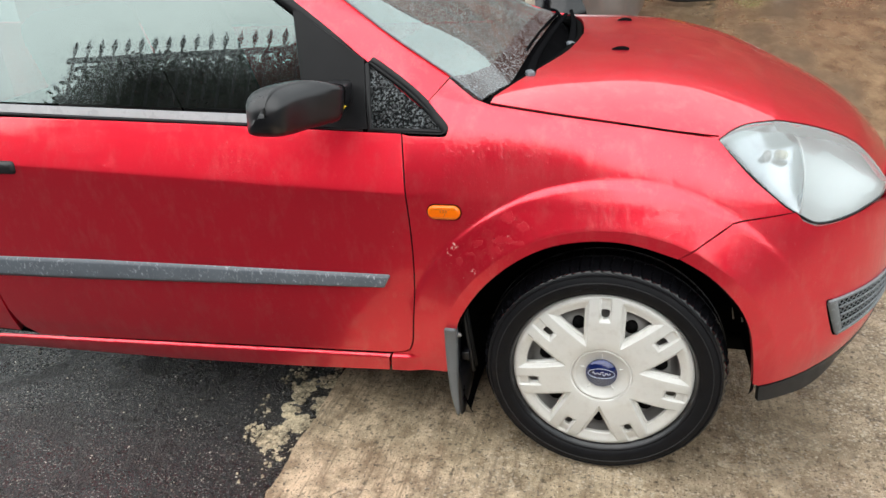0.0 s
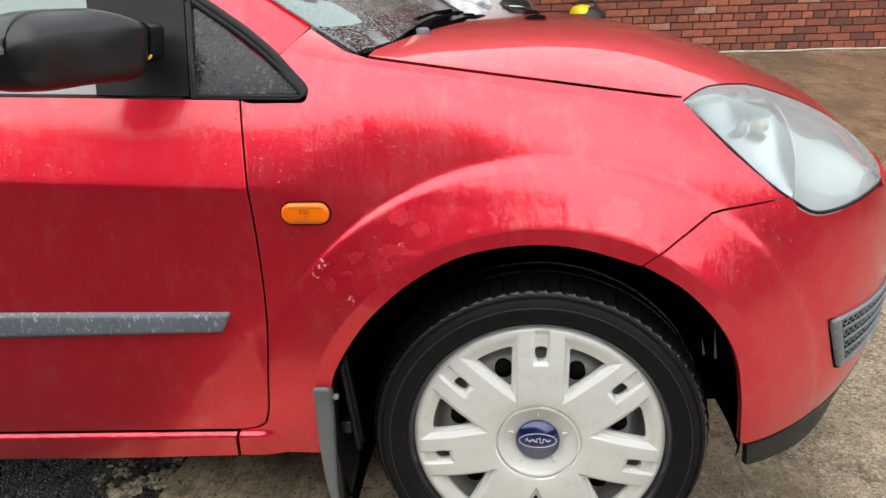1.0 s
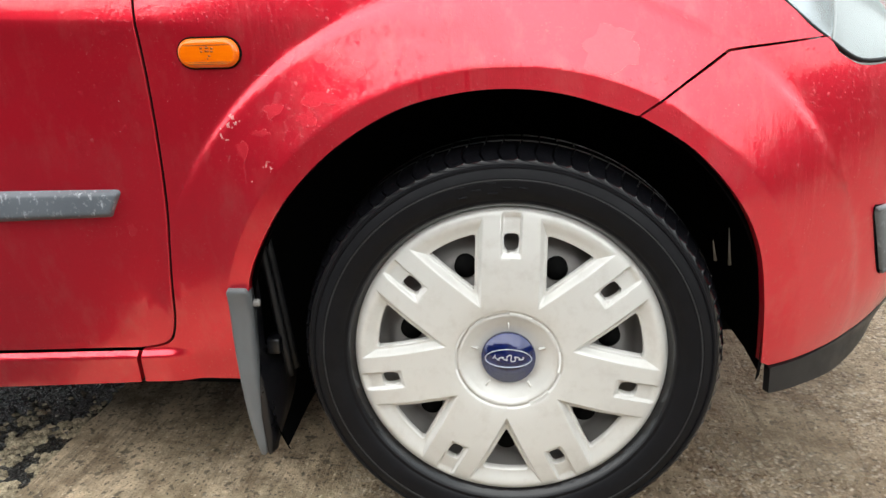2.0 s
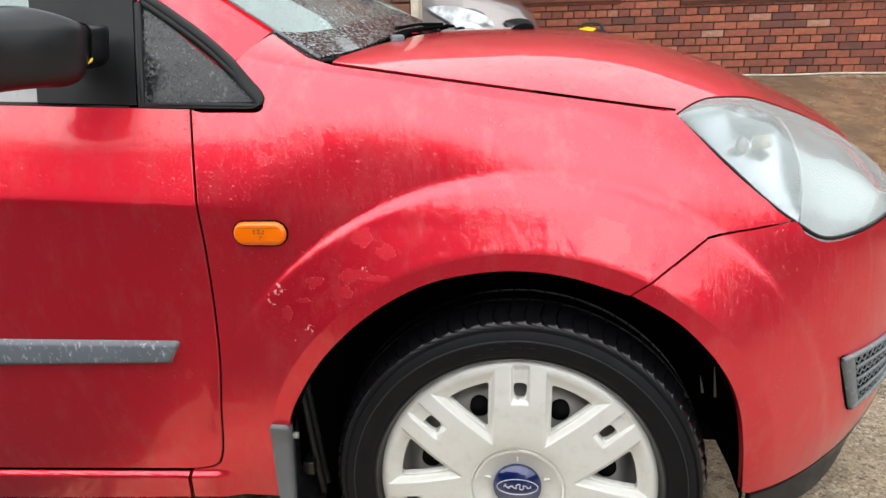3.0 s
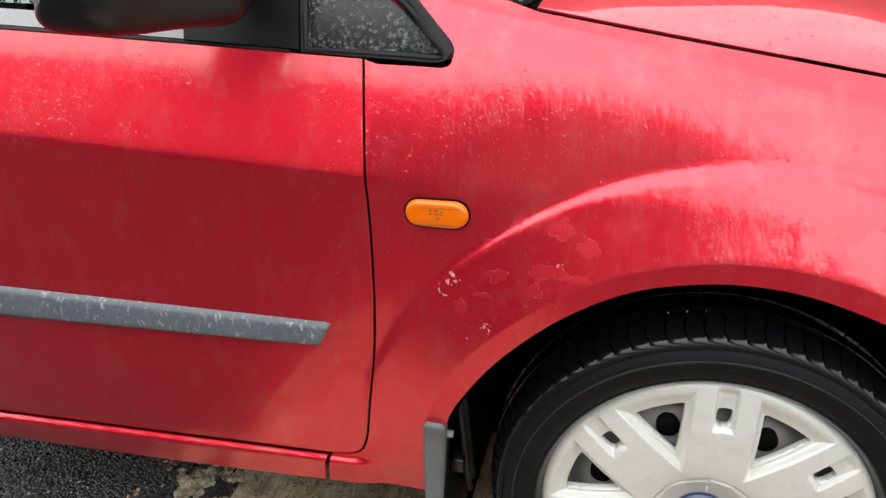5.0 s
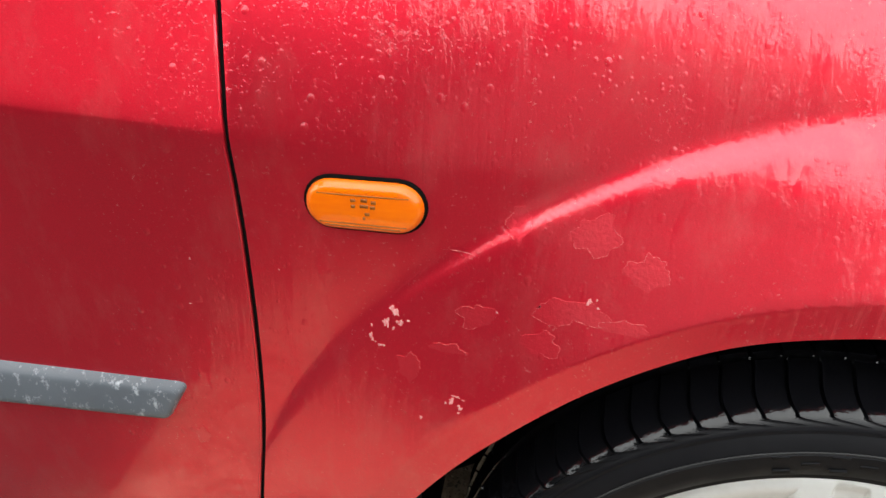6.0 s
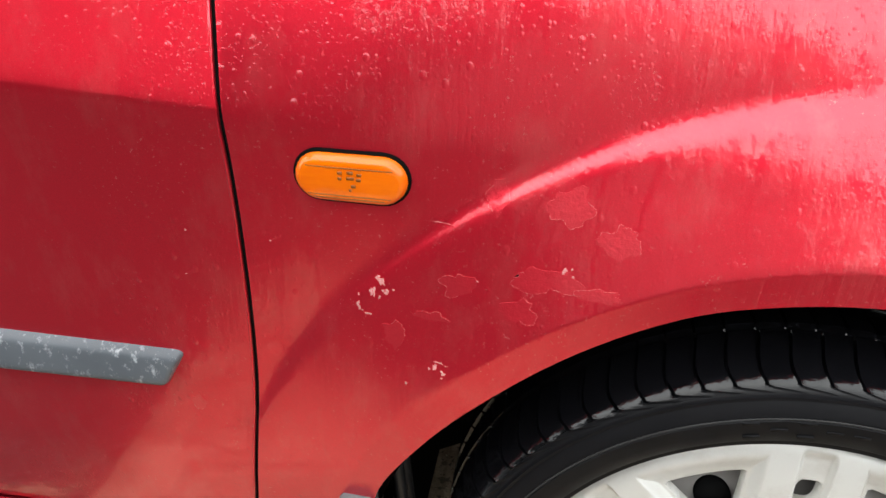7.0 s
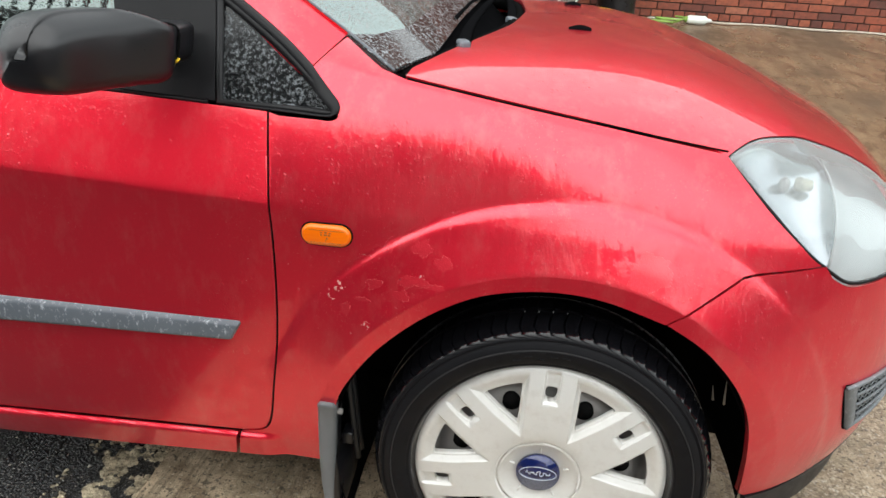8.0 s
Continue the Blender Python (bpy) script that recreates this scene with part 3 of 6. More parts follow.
def brick_mesh(length, h=0.065, depth=0.09, worn=0.004, mat=None):
    """One brick with chamfered arrises, its front at y = 0."""
    bm = bmesh.new()
    f = [bm.verts.new(p) for p in ((worn, 0, worn), (length - worn, 0, worn), (length - worn, 0, h - worn), (worn, 0, h - worn))]
    m = [bm.verts.new(p) for p in ((0, worn, 0), (length, worn, 0), (length, worn, h), (0, worn, h))]
    k = [bm.verts.new(p) for p in ((0, depth, 0), (length, depth, 0), (length, depth, h), (0, depth, h))]
    bm.faces.new(f)
    for i in range(4):
        n = (i + 1) % 4
        bm.faces.new((f[i], m[i], m[n], f[n]))
        bm.faces.new((m[i], k[i], k[n], m[n]))
    me = bpy.data.meshes.new("brick")
    bm.to_mesh(me)
    bm.free()
    me.materials.append(mat or M_BRICK)
    return me


BRICKS = {}


def lay_brick(a, b, y, z, parent, mat=None):
    key = (round((b - a) * 1000), mat)
    if key not in BRICKS:
        BRICKS[key] = brick_mesh(b - a, mat=mat)
    o = new("brick", BRICKS[key])
    o.parent = parent
    o.matrix_basis = Matrix.Translation((a, y - 0.006 * random.random(), z)) @ Matrix.Rotation(random.uniform(-0.006, 0.006), 4, "Y")


def lay_rest(bm, places, y, depth=0.09):
    for a, b, z in places:
        o = 0.005 * random.random()
        q = [(a, y - o, z), (b, y - o, z), (b, y - o, z + 0.065), (a, y - o, z + 0.065)]
        f = [bm.verts.new(p) for p in q]
        k = [bm.verts.new((p[0], y + depth, p[2])) for p in q]
        bm.faces.new(f)
        for i in range(4):
            bm.faces.new((f[i], k[i], k[(i + 1) % 4], f[(i + 1) % 4]))


wall = thing("wall_house", "weathered red brick house wall with dark mortar", "wall", None, "", "structure")
bm = bmesh.new()
box(bm, -7.0, 11.0, WALL_Y + 0.008, WALL_Y + 0.3, 0.2, 5.8)
part("mortar", bm, M_MORTAR, wall, "dark recessed mortar")
wall_bricks = brick_places(-7.0, 11.0, 0.31, 73)
near_bricks = [p for p in wall_bricks if -0.4 < p[0] < 3.0 and p[2] < 1.70]
bm = bmesh.new()
lay_rest(bm, [p for p in wall_bricks if p not in near_bricks], WALL_Y)
tagged(part("brickwork", bm, M_BRICK, wall, "red bricks of mixed shade", False), kind="stuff")
bm = bmesh.new()
for x0, x1, zs in ((-0.85, 0.95, 1.165), (1.55, 10.9, 1.135)):
    loft(bm, [[(x, WALL_Y - d, zs + h) for x in (x0, x1)] for d, h in ((-0.01, -0.055), (0.020, -0.050), (0.026, -0.030), (0.042, -0.022), (0.046, 0.012), (0.030, 0.022), (-0.01, 0.034))])
part("brick_ledge", bm, M_LEDGE, wall, "moulded ledge of darker weathered brick", False)

# ---- the red car ----
CENTRE = 0.76
WHEEL = Vector((0.0, 0.0, 0.283))
low_side = spline([(0.12, 0.080), (0.20, 0.040), (0.25, 0.024), (0.29, 0.012), (0.34, 0.003), (0.42, -0.008), (0.55, -0.016), (0.64, -0.0168), (0.70, -0.0182), (0.735, -0.0200), (0.95, -0.0200)])
nose_x = spline([(0.10, 0.59), (0.25, 0.66), (0.36, 0.706), (0.50, 0.718), (0.62, 0.71), (0.70, 0.69), (0.80, 0.60), (0.95, 0.40)])
flare_h = spline([(0.30, 0.0262), (0.362, 0.0278), (0.376, 0.0286), (0.3865, 0.0293), (0.3895, 0.0296), (0.3920, 0.0292), (0.405, 0.0257), (0.43, 0.0190), (0.452, 0.0132), (0.465, 0.0099), (0.473, 0.0078), (0.479, 0.0054), (0.484, 0.0024), (0.489, 0.0007), (0.496, 0.0001), (0.52, 0.0), (0.60, 0.0)])


def shut_z(x):
    return 0.919 - 0.157 * (x + 0.261)


def flank(x, z):
    """Depth of the car's side without the turn of the nose."""
    zc = 0.735 - 0.041 * (x + 0.45)
    w = 0.0035 + 0.10 * smoothstep(-0.42, -0.10, x)
    d = z - zc
    up = w * math.log1p(math.exp(min(50, d / w)))
    y = low_side(min(z, 0.95)) + (0.25 * up + 0.475 * up * up * (1 - smoothstep(-0.48, -0.20, x)) + 0.18 * up * up * smoothstep(-0.48, -0.20, x))
    if z < 0.42:
        y -= 0.55 * smoothstep(0.10, 0.30, x) * (low_side(z) - low_side(0.42))
    f = smoothstep(-0.15, 0.10, x)
    y += (0.035 + 0.018 * f) * smoothstep(-0.60, -0.30, x) * math.exp(-max(-0.05, shut_z(x) - z) / (0.028 + 0.024 * f))
    y -= 0.011 * smoothstep(-0.001, 0.013, 0.2815 - 0.054 * (-0.54 - x) - z) * smoothstep(-0.445, -0.495, x)
    r = math.hypot(x - WHEEL.x, z - WHEEL.z)
    if r < 0.54:
        ang = math.atan2(z - WHEEL.z, x - WHEEL.x)
        fade = smoothstep(-0.1, 0.75, math.sin(ang)) * 0.75 + 0.25
        if x < 0:
            fade *= 1 - 0.42 * smoothstep(0.24, 0.44, -x)
        y -= flare_h(max(r, 0.30)) * fade
    return y


def side(x, z):
    """The car's side as a surface over x and z."""
    a = (x - 0.05) / (nose_x(z) - 0.05)
    y = flank(x, z)
    if a > 0:
        y += CENTRE * (1 - (1 - min(a, 0.9999) ** 2.2) ** (1 / 3.5))
    return Vector((x, y, z))


def phi_of(x, z):
    a = min(0.99999, max(0.0, (x - 0.05) / (nose_x(z) - 0.05)))
    return math.asin(a ** 1.1)


def front(phi, z):
    """The bumper's surface, by an angle that runs from the flank to the car's middle."""
    s, c = max(0.0, math.sin(phi)), max(0.0, math.cos(phi))
    x = 0.05 + (nose_x(z) - 0.05) * s ** (2 / 2.2)
    w = 1 - c ** (2 / 3.5)
    return Vector((x, flank(x, z) * (1 - w) + CENTRE * w, z))


car = thing("car", "small red hatchback, wet with rain, parked on the apron", "car")

# outlines on the side: x along the car, z up
gap_line = round_line([(-0.457, 0.866), (-0.449, 0.763), (-0.4430, 0.643), (-0.4440, 0.514), (-0.459, 0.386), (-0.470, 0.322), (-0.488, 0.294), (-0.530, 0.283)], 6)
arch_line = round_line([(-0.357, 0.229), (-0.352, 0.33), (-0.343, 0.397), (-0.316, 0.455), (-0.270, 0.522), (-0.207, 0.581), (-0.134, 0.623), (-0.065, 0.6415), (0.002, 0.6465), (0.070, 0.638), (0.150, 0.6125)], 6)
lamp_inner = round_line([(0.385, 0.694), (0.345, 0.722), (0.282, 0.776), (0.217, 0.8432)], 4)
fender_outline = ([(-0.530, 0.2825), (-0.534, 0.262), (-0.540, 0.222), (-0.45, 0.2265), (-0.37, 0.229)] + arch_line + [(0.205, 0.650), (0.256, 0.683)] + lamp_inner
                  + [(x, shut_z(x)) for x in (0.15, 0.08, 0.0, -0.08, -0.16, -0.261)] + [(-0.300, 0.930), (-0.340, 0.950), (-0.368, 0.964)]
                  + [(-0.392, 0.938), (-0.413, 0.914)] + list(round_line([(-0.400, 0.904), (-0.372, 0.886), (-0.3545, 0.869), (-0.361, 0.8605), (-0.385, 0.8605), (-0.44, 0.8612)], 4)) + gap_line)
panel("front_fender", fender_outline, side, 0.0026, M_RED, car)

door_low = [(-0.56, 0.2815), (-0.78, 0.2695), (-1.10, 0.252), (-1.40, 0.235), (-1.66, 0.220)]
door_outline = gap_line + door_low + [(-1.70, 0.25), (-1.72, 0.32), (-1.72, 0.60), (-1.70, 0.903), (-1.45, 0.897), (-1.0, 0.885), (-0.7, 0.875)]
# black tube stands in for the shade inside the door gap
bm = bmesh.new()
for line, last in ((gap_line, len(gap_line) - 8),):
    tube(bm, [side(p[0], p[1]) + Vector((0, 0.0040, 0)) for p in line[:last]], 0.0028, 6)
part("door_gap_seal", bm, M_DARK, car, "black strip standing in for the shade in the door gap")
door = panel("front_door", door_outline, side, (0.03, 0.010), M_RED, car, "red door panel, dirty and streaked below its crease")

bm = bmesh.new()
tube(bm, [side(p[0] - 0.0030, p[1] + 0.0003) + Vector((0, 0.0006, 0)) for p in gap_line[4:-8]], 0.0011, 8)
part("door_edge", bm, M_RED, door, "rounded edge of the door skin")

rear_arch = [(-2.44 - 0.345 * math.cos(a), 0.275 + 0.345 * math.sin(a)) for a in [math.pi * k / 20 for k in range(21)]]
quarter_outline = [(-1.724, 0.23)] + [(-2.09, 0.24)][::1] + rear_arch[::-1] + [(-2.80, 0.26), (-3.0, 0.33), (-3.05, 0.5), (-3.04, 0.75), (-3.0, 0.95), (-2.4, 0.93), (-1.724, 0.905)]
panel("rear_quarter", quarter_outline, side, 0.03, M_RED, car)

# sill
sill_top = [(x, 0.2800 - 0.054 * (-0.54 - x)) for x in (-0.5340, -0.8, -1.2, -1.6, -2.08)]
panel("sill", sill_top + [(-2.085, 0.150), (-1.6, 0.168), (-1.2, 0.178), (-0.8, 0.202), (-0.5438, 0.222), (-0.5378, 0.262)], side, (0.04, 0.0032), M_RED, car, "red sill with a bright upper ledge", gap=0.001)

# bumper with its side grille opening
bump_xz = ([(0.150, 0.614), (0.205, 0.650), (0.256, 0.683), (0.385, 0.695)] + list(round_line([(0.400, 0.676), (0.432, 0.660), (0.475, 0.660), (0.52, 0.668), (0.575, 0.676), (0.640, 0.664)], 4)))
bump_low = list(round_line([(0.66, 0.372), (0.62, 0.338), (0.56, 0.298), (0.50, 0.275), (0.43, 0.261), (0.358, 0.254)], 4))
bump_arch = round_line([(0.345, 0.262), (0.341, 0.295), (0.330, 0.369), (0.312, 0.441), (0.277, 0.507), (0.218, 0.571), (0.150, 0.614)], 6)
bump_outline = ([(phi_of(x, z), z) for x, z in bump_xz] + [(1.2, 0.655), (1.5707, 0.65), (1.5707, 0.40), (1.3, 0.395)]
                + [(phi_of(x, z), z) for x, z in bump_low] + [(phi_of(x, z), z) for x, z in bump_arch])
vent_xz = round_line([(0.481, 0.472), (0.494, 0.425), (0.510, 0.380), (0.518, 0.367), (0.530, 0.366), (0.58, 0.376), (0.625, 0.389), (0.660, 0.403), (0.669, 0.492), (0.63, 0.488), (0.56, 0.480), (0.500, 0.474)], 3, True)
vent = [(phi_of(x, z), z) for x, z in vent_xz]
bumper = panel("front_bumper", bump_outline, front, (0.010, 0.005), M_RED, car, mirror=CENTRE)
panel("bumper_grille", vent, front, 0.02, M_SCUTTLE, bumper, "dark grille opening", depth=0.012, gap=0.0, shift=0.0006)


def grille_at(f, h):
    """A place in the grille: f from its outer edge to the nose, h from foot to top."""
    low = Vector((0.520, 0.371)).lerp(Vector((0.662, 0.407)), f)
    top = Vector((0.484, 0.469)).lerp(Vector((0.668, 0.489)), f)
    p = low.lerp(top, h)
    return front(phi_of(p.x, p.y), p.y)


GRILLE_OUT = Vector((0.003, -0.005, 0))
bm = bmesh.new()
loft(bm, [[grille_at(f, h) + GRILLE_OUT * o for h in [0.02 + 0.96 * k / 8 for k in range(9)]] for f, o in ((-0.012, 0.0), (-0.004, 1.0), (0.10, 1.0), (0.115, 0.3))])
tube(bm, [grille_at(k / 20, 1.0) + GRILLE_OUT * 0.5 for k in range(21)], 0.0045, 8)
tube(bm, [grille_at(k / 20, 0.0) + GRILLE_OUT * 0.5 for k in range(21)], 0.0045, 8)
part("grille_frame", bm, M_GRILLE, bumper, "weathered grey grille frame, broad at its outer end")
for h in (0.27, 0.52, 0.77):
    bm = bmesh.new()
    tube(bm, [grille_at(0.10 + 0.9 * k / 18, h) + GRILLE_OUT * 0.8 for k in range(19)], 0.0026, 8)
    part("grille_slat", bm, M_GRILLE, bumper, "grey slat")
for row in range(4):
    for flip in (0, 1):
        bm = bmesh.new()
        pts = []
        for k in range(15):
            up = (k + flip) % 2
            pts.append(grille_at(0.10 + 0.90 * k / 14, 0.03 + 0.245 * row + (0.20 if up else 0.03)) + GRILLE_OUT * 0.25)
        tube(bm, pts, 0.0019, 5)
        part("grille_rib", bm, M_GRILLE, bumper)
lip_outline = ([(phi_of(x, z), z) for x, z in bump_low[::-1]] + [(1.3, 0.39), (1.5707, 0.395), (1.5707, 0.34), (1.2, 0.325)]
               + [(phi_of(x, z), z) for x, z in round_line([(0.60, 0.290), (0.54, 0.246), (0.47, 0.217), (0.40, 0.212), (0.350, 0.211)], 4)])
panel("bumper_lip", lip_outline, lambda p, z: front(p, max(z, 0.262)) * 1.0 + Vector((0, 0, min(0.0, z - 0.262))), (0.03, 0.012), M_BLACK, car, "black plastic lip under the bumper", mirror=CENTRE, shift=0.001)

panel("nose_panel", [(phi_of(0.615, 0.690), 0.655), (1.2, 0.645), (1.5707, 0.640), (1.5707, 0.690), (1.2, 0.688), (phi_of(0.615, 0.690), 0.672)], front, (0.04, 0.01), M_RED, car, "red strip between bonnet and bumper", mirror=CENTRE, shift=-0.012)

# bonnet: a smooth crowned sheet, cut to its outline
spine_z = spline([(-0.35, 0.947), (-0.112, 0.957), (0.0, 0.956), (0.10, 0.950), (0.20, 0.936), (0.32, 0.903), (0.48, 0.840), (0.61, 0.774), (0.70, 0.690), (0.80, 0.57)])
edge_drop = spline([(-0.32, 0.026), (-0.16, 0.046), (0.0, 0.068), (0.15, 0.074), (0.8, 0.080)])


def bonnet(x, y):
    w = min(1.15, abs(CENTRE - y) / (CENTRE - 0.10))
    xs = x + w * w * (0.06 + 0.5 * max(0.0, x - 0.35))
    return Vector((x, y, spine_z(xs) - edge_drop(x) * (0.02 * w * w + 0.98 * w ** 5)))


def shut_edge(x, y):
    """The bonnet's sheet, bent to meet the wing along the shut line."""
    p = bonnet(x, y)
    if x < 0.36:
        xe = min(x, 0.217)
        z = shut_z(xe) + 0.002
        e = side(xe, z).y + 0.003
        p.z += (z - bonnet(xe, e).z) * math.exp(-max(0.0, y - e) / 0.06) * (1 - smoothstep(0.22, 0.36, x))
    return p


shut_line = []
for k in range(13):
    x = -0.265 + (0.185 + 0.265) * k / 12
    p = side(x, shut_z(x) + 0.002)
    shut_line.append(Vector((p.x, p.y + 0.0018, 0)))
lamp_top = [Vector(p) for p in ((0.219, side(0.217, 0.838).y + 0.003, 0), (0.268, 0.152, 0), (0.330, 0.202, 0), (0.400, 0.255, 0), (0.470, 0.302, 0), (0.565, 0.350, 0), (0.635, 0.352, 0))]
lamp_edge = round_line(lamp_top, 6)
for p in lamp_edge + shut_line:
    p.z = shut_edge(p.x, p.y).z
rear_edge = round_line([(-0.112, CENTRE), (-0.122, 0.60), (-0.140, 0.46), (-0.182, 0.312), (-0.235, 0.177), (-0.262, 0.112)], 6)
nose_edge = round_line([(0.640, 0.356), (0.665, 0.46), (0.685, 0.60), (0.692, CENTRE)], 5)
bonnet_outline = [(p.x, p.y) for p in shut_line] + [(p.x, p.y) for p in lamp_edge] + [(p[0], p[1]) for p in nose_edge] + [(p[0], p[1]) for p in rear_edge]


panel("bonnet", bonnet_outline, shut_edge, 0.012, M_RED, car, "red bonnet beaded with rain", depth=0.014, gap=0.0009, mirror=CENTRE, open_edge=lambda p: p[1] > CENTRE - 0.003)


# black tubes drawn as the shade between bonnet and wing
bm = bmesh.new()
tube(bm, [side(x, shut_z(x) + 0.001) + Vector((0, 0.0040, -0.0030 - 0.003 * smoothstep(0.08, 0.17, x))) for x in [-0.262 + 0.452 * k / 30 for k in range(31)]], 0.0016, 6)
tube(bm, [side(x, shut_z(x) + 0.001) + Vector((0, 0.0012, 0.0000)) for x in [0.02 + 0.199 * k / 16 for k in range(17)]], 0.0014, 6)
part("shut_seal", bm, M_DARK, car, "black strip standing in for the shade in the bonnet gap")


def along(line, u):
    k = min(max(u, 0.0), 1.0) * (len(line) - 1)
    i = min(int(k), len(line) - 2)
    return line[i].lerp(line[i + 1], k - i)


# headlamps
lamp_low = [Vector((0.220, 0, 0.838)), Vector((0.250, 0, 0.806)), Vector((0.284, 0, 0.774)), Vector((0.345, 0, 0.719)), Vector((0.388, 0, 0.688)), Vector((0.430, 0, 0.664)), Vector((0.480, 0, 0.663)), Vector((0.53, 0, 0.671)), Vector((0.59, 0, 0.678)), Vector((0.632, 0, 0.670))]
for p in lamp_low:
    p.y = side(p.x, p.z).y + 0.002
lamp_low[0] = lamp_edge[0] + Vector((0.0, -0.002, -0.004))
lamp_low[-1] = lamp_edge[-1] + Vector((0.0, -0.004, -0.006))
lamp_low[-2].y = 0.225
low_line, top_line = round_line(lamp_low, 30), [Vector((p.x, p.y - 0.001, shut_edge(p.x, p.y).z - 0.003)) for p in round_line(lamp_top, 30)]


def lens(u, v):
    a, b = along(low_line, u), along(top_line, u)
    return a.lerp(b, v) + Vector((0.25, -0.62, 0.5)) * (0.050 * math.sin(math.pi * u) ** 0.8 * 4 * v * (1 - v) * 0.9)


lamp = new("headlamp")
lamp.parent = car
tagged(lamp, "large clear almond-shaped headlamp with a silver reflector")
SQUARE = [(0.004, 0.004), (0.996, 0.004), (0.996, 0.996), (0.004, 0.996)]
panel("lens", SQUARE, lens, (0.014, 0.03), M_LENS, lamp, "clear, slightly hazy plastic lens", depth=0.002, gap=0, shift=0.001).visible_shadow = False


LAMP_IN = Vector((-0.25, 0.62, -0.4))
SPLIT = 0.47


def lamp_back(u, v):
    """Two deep chambers that meet at a bright upright ridge."""
    f = u / SPLIT if u < SPLIT else (u - SPLIT) / (1 - SPLIT)
    f, w = min(1, max(0, f)), min(1, max(0, v))
    rim = math.sin(math.pi * min(1, max(0, u))) ** 0.5
    return lens(u, v) + LAMP_IN * (0.012 * rim + (0.078 if u < SPLIT else 0.062) * math.sin(math.pi * f) ** 0.65 * (4 * w * (1 - w)) ** 0.6)


def lamp_in(u, v, d):
    return lens(u, v).lerp(lamp_back(u, v), d)


panel("reflector", [(0.004, 0.004), (SPLIT, 0.004), (SPLIT, 0.996), (0.004, 0.996)], lamp_back, (0.010, 0.025), M_CHROME, lamp, "bright smooth main reflector", depth=0.002, gap=0, shift=-0.003)
panel("inner_reflector", [(SPLIT, 0.004), (0.996, 0.004), (0.996, 0.996), (SPLIT, 0.996)], lamp_back, (0.010, 0.025), M_LAMPIN, lamp, "hazy silver inner reflector", depth=0.002, gap=0, shift=-0.003)
bm = bmesh.new()
tube(bm, [p + Vector((0, 0.001, 0)) for p in low_line[::8]], 0.0032, 6)
tube(bm, [p + Vector((0, 0.002, 0.0)) for p in top_line[::8]], 0.0019, 6)
part("lamp_seal", bm, M_RUBBER, lamp, "black rubber seal")
bm = bmesh.new()
tube(bm, [lamp_in(SPLIT, v, 0.96) for v in [0.03 + 0.94 * k / 24 for k in range(25)]], 0.0020, 8)
part("lamp_divider", bm, M_LAMPIN, lamp, "bright upright ridge between the chambers")
# dark strip painted in place of a reflection on the lens's upper edge
bm = bmesh.new()
loft(bm, [[lamp_in(u, v + 0.02 * math.sin(23 * u) + 0.015 * math.sin(61 * u), 0.10) for u in [0.36 + 0.59 * k / 60 for k in range(61)]] for v in (0.83, 0.89, 0.94, 0.985)])
part("lamp_shade", bm, M_MOTTLE, lamp, "dark mottled strip painted as a reflection along the lamp's upper edge")
bm = bmesh.new()
c = lamp_in(0.375, 0.60, 0.88)
cylinder(bm, c, c + Vector((0.018, -0.015, 0.003)), 0.012, 0.009, 20)
bmesh.ops.bevel(bm, geom=list(bm.edges), offset=0.002, segments=2, affect="EDGES")
part("bulb", bm, M_BULB, lamp, "straw-coloured bulb")
bm = bmesh.new()
c = lamp_in(0.335, 0.58, 0.98)
cylinder(bm, c, c + Vector((0.006, -0.006, 0.001)), 0.015, 0.011, 24)
bmesh.ops.bevel(bm, geom=list(bm.edges), offset=0.002, segments=2, affect="EDGES")
part("bulb_holder", bm, M_STEEL, lamp, "dull grey bulb holder")

far_lamp = new("headlamp")
far_lamp.parent = car
tagged(far_lamp, "large clear almond-shaped headlamp with a silver reflector")
for piece in list(lamp.children):
    me = piece.data.copy()
    me.transform(Matrix.Translation((0, 2 * CENTRE, 0)) @ Matrix.Diagonal((1, -1, 1, 1)))
    me.flip_normals()
    o = new(piece.name.split(".")[0], me)
    o.parent = far_lamp
    o.visible_shadow = piece.visible_shadow

# wheel arch, hidden inner body
bm = bmesh.new()
rows = []
for k, (dy, r) in enumerate(((0.012, 0.366), (0.03, 0.380), (0.15, 0.385), (0.32, 0.38), (0.34, 0.20), (0.34, 0.02))):
    row = []
    for i in range(51):
        a = math.radians(-7 + 213 * i / 50)
        x, z = WHEEL.x + r * math.cos(a) * (0.97 if math.cos(a) < 0 else 0.93), WHEEL.z + r * math.sin(a)
        y = side(x, max(z, 0.34)).y + dy if k < 2 else max(dy, side(min(x, 0.4), z).y + 0.04)
        row.append((x, y, z))
    rows.append(row)
loft(bm, rows)
part("arch_liner", bm, M_DARK, car, "black wheel arch liner")


def rear_liner():
    bm = bmesh.new()
    rows = []
    for y, r in ((0.02, 0.36), (0.3, 0.36), (0.32, 0.02)):
        rows.append([(-2.44 + r * math.cos(a), y, 0.29 + r * math.sin(a)) for a in [math.radians(-10 + 200 * k / 24) for k in range(25)]])
    loft(bm, rows)
    part("arch_liner", bm, M_BLACK, car)


